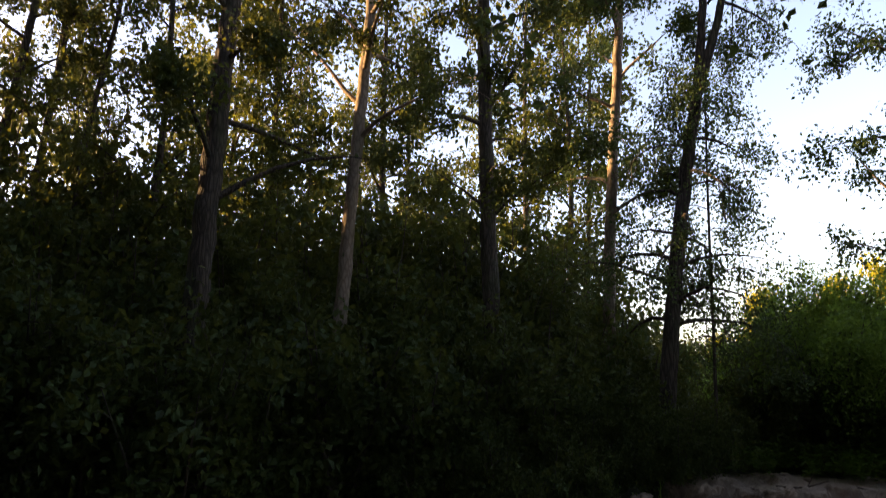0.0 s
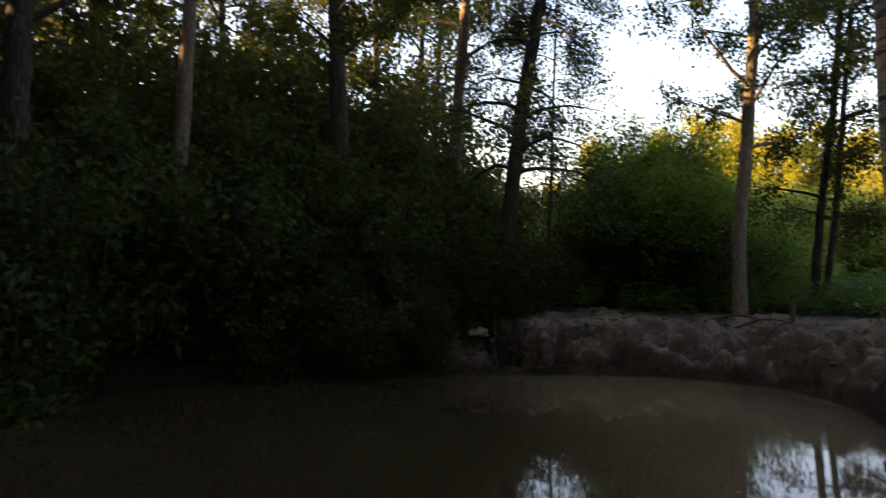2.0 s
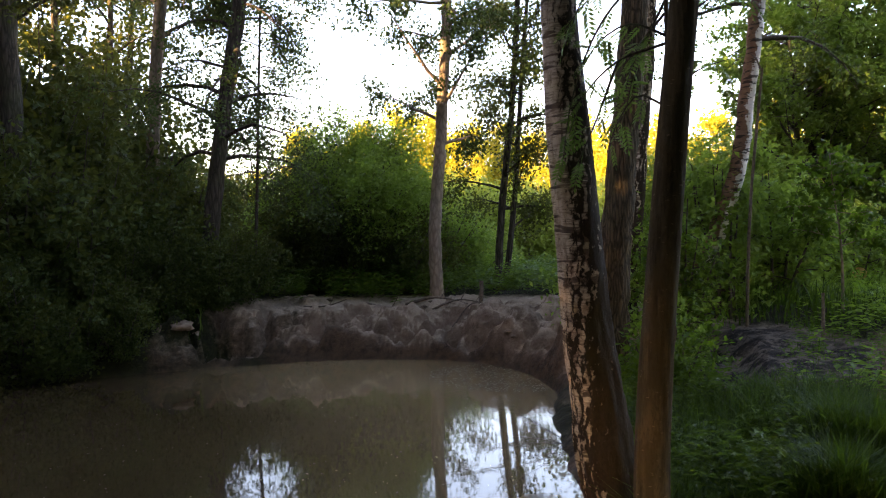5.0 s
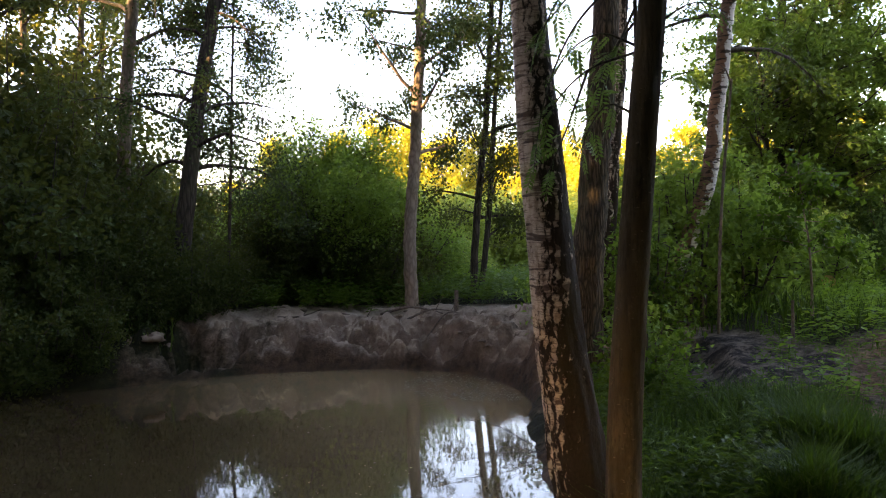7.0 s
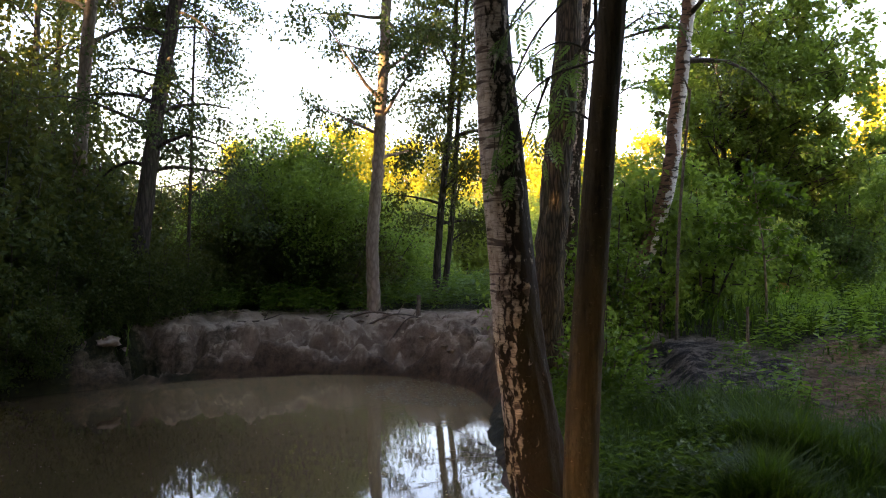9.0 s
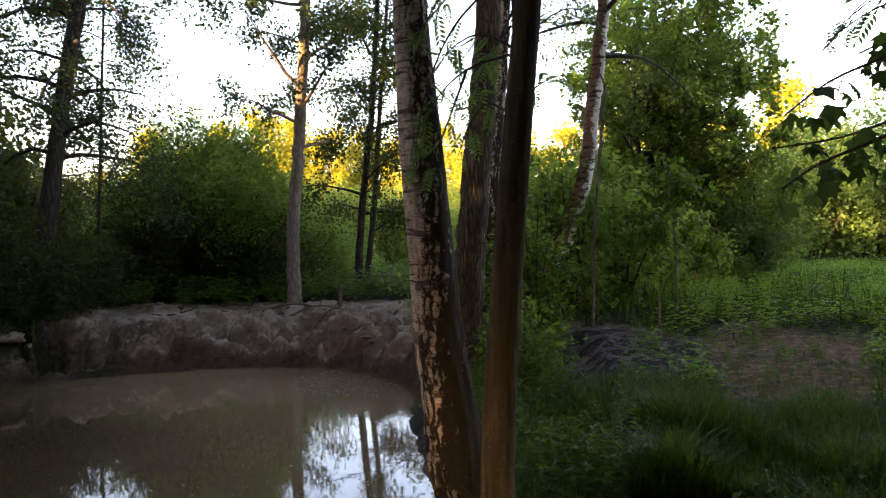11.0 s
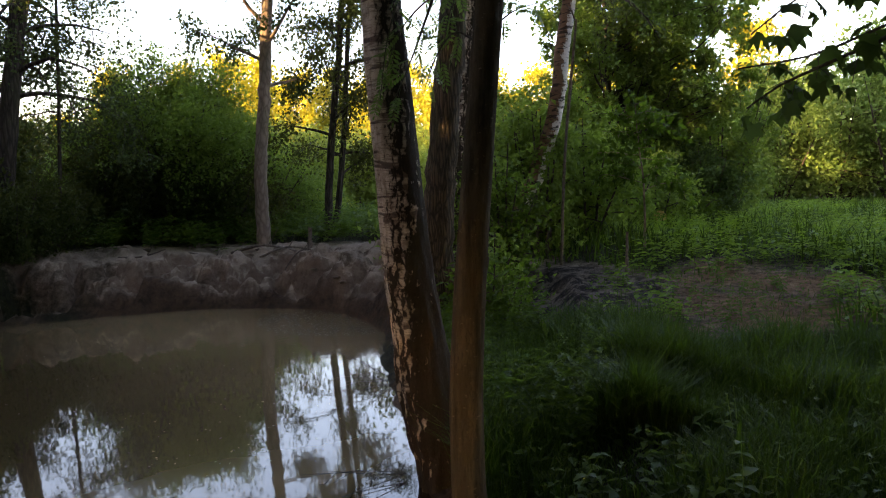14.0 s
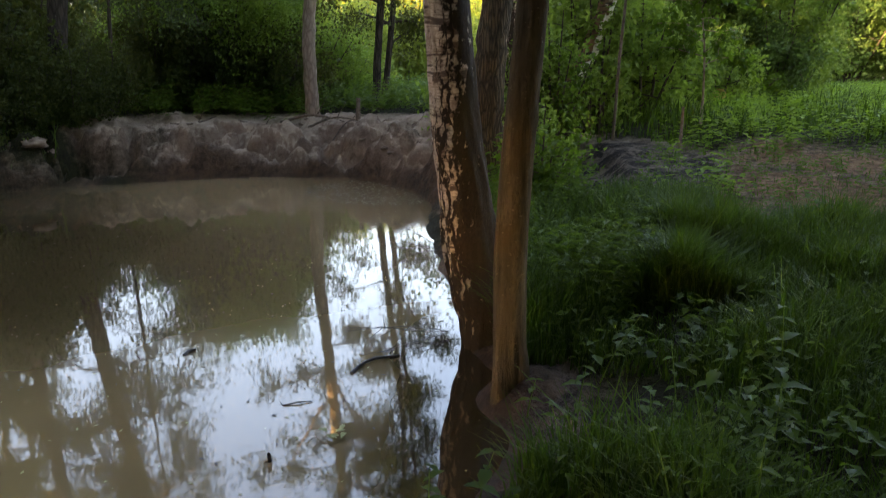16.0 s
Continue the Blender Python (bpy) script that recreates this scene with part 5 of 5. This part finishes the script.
def weeds(rng, x, y, z, height, pairs, leaf, width=0.55):
    """Upright leafy weeds: opposite leaves in crossing pairs up a stem."""
    n = len(x)
    h = height * rng.uniform(0.55, 1.25, n)
    tilt = rng.normal(size=(n, 2)) * 0.12
    V, F = [], []
    turn = rng.uniform(0, np.pi, n)
    for k in range(pairs):
        f = 0.25 + 0.75 * (k + 0.5) / pairs
        for s in (0, np.pi):
            a = turn + k * 1.5708 + s + rng.normal(size=n) * 0.3
            at = np.stack([x + tilt[:, 0] * h * f, y + tilt[:, 1] * h * f, z + h * f], 1)
            d = unit(np.stack([np.cos(a), np.sin(a), rng.uniform(-0.35, 0.45, n)], 1))
            sd = np.stack([-np.sin(a), np.cos(a), rng.normal(size=n) * 0.2], 1)
            ln = (leaf * rng.uniform(0.6, 1.2, n) * (1.15 - 0.5 * f))[:, None]
            mid = at + d * ln * 0.42 + [0, 0, 0.006]
            V.append(np.stack([at, mid - sd * ln * width * 0.5, at + d * ln + [0, 0, -0.012], mid + sd * ln * width * 0.5], 1).reshape(-1, 3))
    st = np.stack([x, y, z - 0.02], 1)
    en = np.stack([x + tilt[:, 0] * h, y + tilt[:, 1] * h, z + h], 1)
    w = np.array([0.002, 0.0015, 0])
    V.append(np.stack([st - w, st + w, en + w * 0.5, en - w * 0.5], 1).reshape(-1, 3))
    V = np.concatenate(V)
    return V, np.arange(len(V)).reshape(-1, 4)


def stuff(name, label, category, v, f, material):
    return tagged(new(name, mesh_of(name, v, f, material, False)), label, category, kind="stuff")


rng = np.random.default_rng(900)
x, y, z = scatter(rng, 72000, 46, 104, 1.0, 7.2, 0.5)
stuff("bank_grass", "long dark green grass on the near bank", "grass", *blades(rng, x, y, z, np.clip(0.26 + 0.42 * fbm(x * 1.4, y * 1.4, 57, 3), 0.08, 0.5), 0.0095, 0.6), GRASS)
x, y, z = scatter(rng, 17000, 57, 68, 4.6, 6.0, 0.75)
keep = fbm(x * 0.9, y * 0.9, 66) > -0.06
stuff("tussock_grass", "tall soft grass tussocks before the bare earth", "grass", *blades(rng, x[keep], y[keep], z[keep], np.clip(0.32 + 0.3 * fbm(x[keep] * 3, y[keep] * 3, 58, 3), 0.12, 0.5), 0.011, 0.6), GRASS)
x, y, z = scatter(rng, 900, 57, 78, 6.2, 11.5, 1.3)
stuff("patch_grass", "thin short grass on the bare earth", "grass", *blades(rng, x, y, z, 0.11, 0.009, 0.9), GRASS)
x, y, z = scatter(rng, 42000, 44, 96, 6.6, 32, 0.40)
stuff("meadow_grass", "rough green meadow grass", "grass", *blades(rng, x, y, z, np.clip(0.30 + 0.5 * fbm(x * 0.7, y * 0.7, 59, 3), 0.1, 0.65), 0.022, 0.6), GRASS)
x, y, z = scatter(rng, 11000, 46, 84, 7.2, 28, 0.5)
keep = fbm(x * 0.8, y * 0.8, 68) + rng.normal(size=len(x)) * 0.12 > 0.0
x, y, z = x[keep], y[keep], z[keep]
stuff("meadow_weeds", "leafy light green weeds on the meadow", "weeds", *weeds(rng, x, y, z, 0.36, 4, 0.13), LEAF_MEADOW)
x, y, z = scatter(rng, 1700, 44.5, 57, 4.3, 9.0, 0.30)
stuff("bank_weeds", "leafy green weeds between the trunks and the spoil heap", "weeds", *weeds(rng, x, y, z, np.clip(0.38 + 0.4 * fbm(x * 1.8, y * 1.8, 64, 2), 0.15, 0.6), 6, 0.08), LEAF_WEED)
x, y, z = scatter(rng, 1100, 57, 77, 6.4, 11.0, 1.25)
stuff("patch_weeds", "sparse low weeds scattered over the bare earth", "weeds", *weeds(rng, x[::2], y[::2], z[::2], 0.16, 3, 0.065), LEAF_WEED)
x, y, z = scatter(rng, 600, 46, 90, 1.3, 6.0, 0.4)
stuff("bank_herbs", "low broad-leaved herbs in the grass", "weeds", *weeds(rng, x, y, z, 0.24, 3, 0.085, 0.7), LEAF_WEED)
x, y, z = scatter(rng, 15500, -60, 15, 12.3, 22, 0.9)
keep = np.degrees(np.arctan2(x, y)) + rng.normal(size=len(x)) * 2.5 < 14.5
x, y, z = x[keep], y[keep], z[keep]
stuff("wood_herbs", "dark herbs and grass under the wood", "weeds", *blades(rng, x, y, z, 0.45, 0.03, 0.6), GRASS)
x, y, z = scatter(rng, 3000, 14, 46, 13.6, 22, 0.95)
stuff("clearing_weeds", "leafy green weeds behind the earth bank", "weeds", *weeds(rng, x, y, z, 0.55, 5, 0.15), LEAF_WEED)
x, y, z = scatter(rng, 9000, 113, 400, 0.8, 12, 0.4)
stuff("path_grass", "trodden grass behind the pond", "grass", *blades(rng, x, y, z, 0.2, 0.012), GRASS)


def weed_leaf_mesh(k, length, width, material=None):
    """A toothed pointed leaf with a folded midrib."""
    rng = np.random.default_rng(700 + k)
    m, v, f = 6, [], []
    for i in range(m + 1):
        t = i / m
        w = width * 0.5 * math.sin(math.pi * (t * 0.93 + 0.05) ** 0.75) * (1 + (0.10 if i % 2 else -0.06))
        zc = -0.35 * length * t * t
        v += [(-w, length * t, zc + w * 0.35), (0, length * t, zc), (w, length * t, zc + w * 0.35)]
    for i in range(m):
        a = i * 3
        f += [(a, a + 1, a + 4, a + 3), (a + 1, a + 2, a + 5, a + 4)]
    return mesh_of("weed_leaf", np.array(v) + rng.normal(size=(len(v), 3)) * 0.0012, f, material or LEAF_WEED, True)


WEED_LEAF = [weed_leaf_mesh(0, 0.13, 0.065), weed_leaf_mesh(1, 0.10, 0.055), weed_leaf_mesh(2, 0.16, 0.095)]


def nettle(x, y, height, pairs, seed, size=1.0):
    rng = np.random.default_rng(seed)
    top = thing("nettle_plant", (x, y, height_at(x, y) - 0.02), "leafy green nettle standing in the bank's grass", "plant", "nettles on the bank")
    lean = rng.normal(size=2) * 0.08
    pts = smooth_line([(0, 0, 0), (lean[0] * 0.4, lean[1] * 0.4, height * 0.5), (lean[0], lean[1], height)], 0.05)
    bag = Bag()
    tube(bag, pts, np.linspace(0.0045, 0.0018, len(pts)), 5)
    part("stem", bag.mesh("stem", LEAF_BUSH), top)
    a = rng.uniform(0, 3.1)
    for k in range(pairs):
        f = 0.3 + 0.7 * (k + 0.6) / pairs
        p = Vector(pts[min(int(f * len(pts)), len(pts) - 1)])
        for s in (0, math.pi):
            leaf = part("leaf", WEED_LEAF[int(rng.integers(0, 3))], top)
            sc = size * (1.2 - 0.6 * f) * rng.uniform(0.75, 1.15)
            leaf.matrix_basis = Matrix.Translation(p) @ Matrix.Rotation(a + k * 1.5708 + s + rng.normal() * 0.25, 4, "Z") @ Matrix.Rotation(rng.uniform(-0.15, 0.5), 4, "X") @ Matrix.Scale(sc, 4)


rng = np.random.default_rng(901)
places = [(1.72, 2.02, 0.30, 4, 0.8), (1.90, 1.92, 0.22, 3, 1.0), (2.75, 1.48, 0.42, 5, 1.0), (3.30, 1.36, 0.45, 5, 1.1), (2.72, 1.12, 0.36, 4, 1.15), (2.50, 1.52, 0.30, 4, 1.1), (2.95, 2.12, 0.40, 5, 0.9), (2.60, 1.98, 0.34, 4, 0.9),
          (2.52, 2.22, 0.25, 3, 0.8), (2.18, 1.42, 0.26, 4, 1.1), (3.05, 2.75, 0.5, 6, 0.8), (3.5, 2.6, 0.45, 5, 0.8)]
for k in range(26):
    az, d = rng.uniform(47, 80), rng.uniform(2.2, 6.2)
    p = polar(az, d)
    if bare_soil(np.array([p.x]), np.array([p.y]))[0][0] < 0.4:
        places.append((p.x, p.y, rng.uniform(0.25, 0.45), int(rng.integers(4, 7)), rng.uniform(0.4, 0.65)))
for k, (px, py, h, n, sz) in enumerate(places):
    nettle(px, py, h, n, 1000 + k, sz * 0.68)


# ---- the bare bank: clods, sticks, stakes ----
def clod(x, y, size, seed, sink=0.55, label="pale crumbly clod of dug earth on the bank"):
    rng = np.random.default_rng(seed)
    bm = bmesh.new()
    bmesh.ops.create_icosphere(bm, subdivisions=3, radius=1.0)
    ax = np.array([rng.uniform(0.8, 1.4), rng.uniform(0.7, 1.1), rng.uniform(0.4, 0.65)]) * size
    off = Vector(rng.uniform(-50, 50, 3))
    for v in bm.verts:
        k = 1 + 0.55 * noise.noise(v.co * 1.2 + off) + 0.34 * noise.noise(v.co * 2.9 + off) + 0.16 * noise.noise(v.co * 7 + off)
        v.co = Vector((v.co.x * ax[0], v.co.y * ax[1], v.co.z * ax[2])) * k
    for f in bm.faces:
        f.smooth = True
    me = bpy.data.meshes.new("earth_clod")
    bm.to_mesh(me)
    bm.free()
    me.materials.append(CLOD)
    ob = tagged(new("earth_clod", me), label, "clod", "clods on the bank")
    ob.location, ob.rotation_euler = (x, y, height_at(x, y) + ax[2] * (1 - sink) - ax[2] * 0.5), (0, 0, rng.uniform(0, 6.28))
    return ob


rng = np.random.default_rng(902)
for k, (az, d, sz) in enumerate(((11.6, 12.4, 0.12), (13.1, 12.3, 0.17), (14.2, 12.5, 0.09), (16.2, 12.4, 0.11), (17.6, 12.3, 0.15))):
    p = polar(az, d)
    clod(p.x, p.y, sz, 1200 + k)
for k in range(18):
    az = rng.uniform(19, 42)
    d = np.interp(az, [19, 26, 31, 36, 42], [12.0, 12.1, 12.0, 11.6, 10.6]) + rng.uniform(-0.15, 2.0)
    p = polar(az, d)
    clod(p.x, p.y, rng.uniform(0.03, 0.075), 1220 + k, 0.75)


def stick(name, label, pts, r0, r1, mat, forks=(), cat="stick"):
    top_pts = smooth_line(pts, 0.06)
    bag = Bag()
    tube(bag, top_pts, np.linspace(r0, r1, len(top_pts)), 7, 0.10, np.random.default_rng(3))
    for i, way, ln in forks:
        st = top_pts[int(i * (len(top_pts) - 1))]
        q = branch(np.random.default_rng(int(i * 100)), st, way, ln, 0.1, 5, 0.08)
        tube(bag, q, np.linspace(r1 * 0.9, 0.0015, 5), 4)
    return tagged(new(name, bag.mesh(name, mat)), label, cat)


for az0, d0, az1, d1, r in ((26.5, 13.5, 30.0, 13.3, 0.022), (29.5, 13.7, 34.2, 13.2, 0.028), (31.5, 13.2, 35.4, 13.3, 0.020), (33, 12.9, 36.5, 12.8, 0.016), (21.8, 13.4, 25.0, 13.2, 0.018)):
    p, q = on_ground(az0, d0, -r), on_ground(az1, d1, -r)
    m = on_ground((az0 + az1) / 2, (d0 + d1) / 2, -r - 0.03)
    stick("fallen_stick", "bare dead stick lying on the earth bank", [p, m, q], r, r * 0.5, DEADWOOD, [(0.6, (0.3, -0.2, 0.5), 0.35)])
for az, d, h, r in ((35.2, 13.2, 0.42, 0.045), (36.7, 12.6, 0.2, 0.07), (59.1, 9.6, 0.55, 0.022)):
    p = on_ground(az, d, 0.1)
    stick("wooden_stake", "short weathered wooden stake stuck in the earth", [p, p + Vector((0.01, 0, h * 0.5)), p + Vector((0.03, 0.01, h + 0.1))], r, r * 0.8, DEADWOOD, cat="stake")
p = on_ground(4.9, 12.9)
stick("dead_pole", "thin pale dead stem leaning out of the shrubs", [p, p + Vector((-0.06, 0, 0.9)), p + Vector((-0.10, -0.05, 1.7))], 0.016, 0.006, BARK_ASPEN, cat="dead stem")

# sawn log on the meadow
p = on_ground(61.5, 16.0, -0.30)
log = thing("sawn_log", p, "short sawn log with a pale orange cut face in the grass", "log")
bag = Bag()
way = np.array(unit(np.array(polar(61.5, 1.0)))) * 0.6 + [0.1, 0, 0]
tube(bag, [np.zeros(3), way * 0.5, way], [0.125, 0.122, 0.12], 18, 0.03, np.random.default_rng(4))
part("bark_body", bag.mesh("bark_body", BARK_WOOD), log)
ring = [np.zeros(3) - way * 0.02] + [np.array(v) - way * 0.006 for v in bag.v[0][:18]]
part("cut_face", mesh_of("cut_face", ring, [(0, 1 + (i + 1) % 18, 1 + i) for i in range(18)], SAWN, False), log)

# ---- on the water ----
stick("floating_stick", "black waterlogged stick floating on the pond", [(2.27, 3.34, 0.0), (2.35, 3.38, 0.012), (2.48, 3.41, 0.014), (2.64, 3.36, 0.004)], 0.012, 0.007, WETWOOD)
for k, (bx, by, ways) in enumerate(((4.55, 5.15, ((-0.9, 0.35, 0.12), (-0.7, 0.75, 0.10), (-0.25, 0.9, 0.45), (-1, 0.05, 0.02), (-0.5, 0.5, 0.5))), (3.1, 3.42, ((-0.95, 0.5, 0.10), (-0.8, 0.1, 0.03), (-0.6, 0.6, 0.15))))):
    bag, rg = Bag(), np.random.default_rng(20 + k)
    for w in ways:
        q = branch(rg, (bx, by, 0.03), w, rg.uniform(0.45, 0.75), 0.12, 7, 0.10)
        q[:, 2] = np.maximum(q[:, 2], 0.004)
        tube(bag, q, np.linspace(0.0032, 0.001, 7), 5)
        for j in (2, 3, 4):
            s = branch(rg, q[j], unit(q[j + 1] - q[j]) + rg.normal(size=3) * 0.5, 0.16, 0.2, 4, 0.1)
            s[:, 2] = np.maximum(s[:, 2], 0.004)
            tube(bag, s, np.linspace(0.002, 0.0008, 4), 3)
    tagged(new("fallen_branch", bag.mesh("fallen_branch", WETWOOD)), "dead twiggy branch lying in the shallow water", "branch")
p = Vector((4.62, 5.12, 0))
stick("rotten_stub", "dark rotten stub at the water's edge", [p + Vector((0, 0, -0.1)), p + Vector((0, 0, 0.1)), p + Vector((-0.02, 0, 0.22))], 0.06, 0.035, WETWOOD, cat="stub")

stick("floating_twig", "small black twig floating on the pond", [(1.66, 4.24, 0.0), (1.70, 4.27, 0.012), (1.75, 4.28, 0.006)], 0.012, 0.008, WETWOOD)
stick("floating_twig", "thin dark twig floating on the pond", [(1.76, 3.23, 0.002), (1.83, 3.20, 0.010), (1.90, 3.17, 0.004)], 0.005, 0.003, WETWOOD, [(0.4, (0.2, 0.7, 0.1), 0.07), (0.7, (0.1, -0.7, 0.05), 0.05)])
stick("floating_stub", "short dark stub of bark sticking out of the pond", [(1.43, 2.78, -0.03), (1.43, 2.77, 0.02), (1.42, 2.76, 0.045)], 0.012, 0.009, WETWOOD)
FLOATING = weed_leaf_mesh(3, 0.075, 0.042, FLOAT_LEAF)
sprig = thing("floating_sprig", (1.78, 2.77, 0.006), "pale green leafy sprig floating on the pond", "sprig")
for k in range(7):
    leaf = part("leaf", FLOATING, sprig)
    leaf.matrix_basis = Matrix.Translation((0.035 * (k % 3 - 1), 0.025 * (k // 3 - 1), 0.006 + 0.003 * k)) @ Matrix.Rotation(k * 1.1, 4, "Z") @ Matrix.Rotation(0.3, 4, "X") @ Matrix.Scale(0.65, 4)
rng = np.random.default_rng(903)


def floats(n, cx, cy, rx, ry, size):
    a, r = rng.uniform(0, 6.28, n), np.sqrt(rng.uniform(0, 1, n))
    x, y = cx + rx * r * np.cos(a), cy + ry * r * np.sin(a)
    keep = shore_distance(x, y) < -0.03
    c = np.stack([x, y, np.full(n, 0.004)], 1)[keep]
    m = len(c)
    t = rng.uniform(0, 6.28, m)
    d = np.stack([np.cos(t), np.sin(t), 0 * t], 1) * (size * rng.uniform(0.4, 1.5, m))[:, None]
    s = np.stack([-np.sin(t), np.cos(t), 0 * t], 1) * (size * rng.uniform(0.2, 0.7, m))[:, None]
    return np.stack([c - d, c - s, c + d, c + s], 1).reshape(-1, 3), np.arange(4 * m).reshape(-1, 4)


stuff("floating_leaves", "small pale leaves and petals floating on the pond", "debris", *floats(260, 2.2, 3.9, 2.6, 2.2, 0.011), FLOAT_LEAF)
stuff("floating_bits", "dark bits of bark and leaf floating on the pond", "debris", *floats(420, 3.0, 5.5, 3.8, 3.8, 0.013), WETWOOD)
stuff("shore_debris", "dark wet debris on the shallows by the far shore", "debris", *floats(900, 6.1, 8.3, 0.9, 1.1, 0.022), WETWOOD)


# ---- gaps in the wood's leaves where the last sun comes through to the pale stems ----
def open_gap(foot, low, high, half):
    """Takes the leaves off a slot in the crowns that runs from a stem towards the sun."""
    way = np.array(sun_way)
    across = unit(np.cross(way, [0, 0, 1.0]))
    up = np.cross(across, way)
    start = np.array([foot.x, foot.y, (low + high) / 2])
    for ob in [o for o in scene.objects if o.name.split(".")[0] == "crown"]:
        me = ob.data
        v = np.empty(len(me.vertices) * 3, dtype=np.float32)
        me.vertices.foreach_get("co", v)
        v = v.reshape(-1, 3)
        m = np.array(ob.matrix_world)
        rel = v @ m[:3, :3].T + m[:3, 3] - start
        far, side, rise = rel @ way, rel @ across, rel @ up
        hit = (far > 0.3) & (np.abs(side) < half) & (np.abs(rise) < (high - low) / 2)
        gone = hit.reshape(-1, 4).any(1)
        if gone.any():
            keep = v.reshape(-1, 4, 3)[~gone].reshape(-1, 3)
            ob.data = mesh_of("crown", keep, np.arange(len(keep)).reshape(-1, 4), me.materials[0], False)


bpy.context.view_layer.update()
open_gap(polar(32.4, 14.0), 4.5, 5.6, 0.25)
open_gap(polar(12.9, 15.0), 6.6, 9.4, 0.35)
open_gap(polar(-7.4, 13.0), 7.2, 9.6, 0.3)
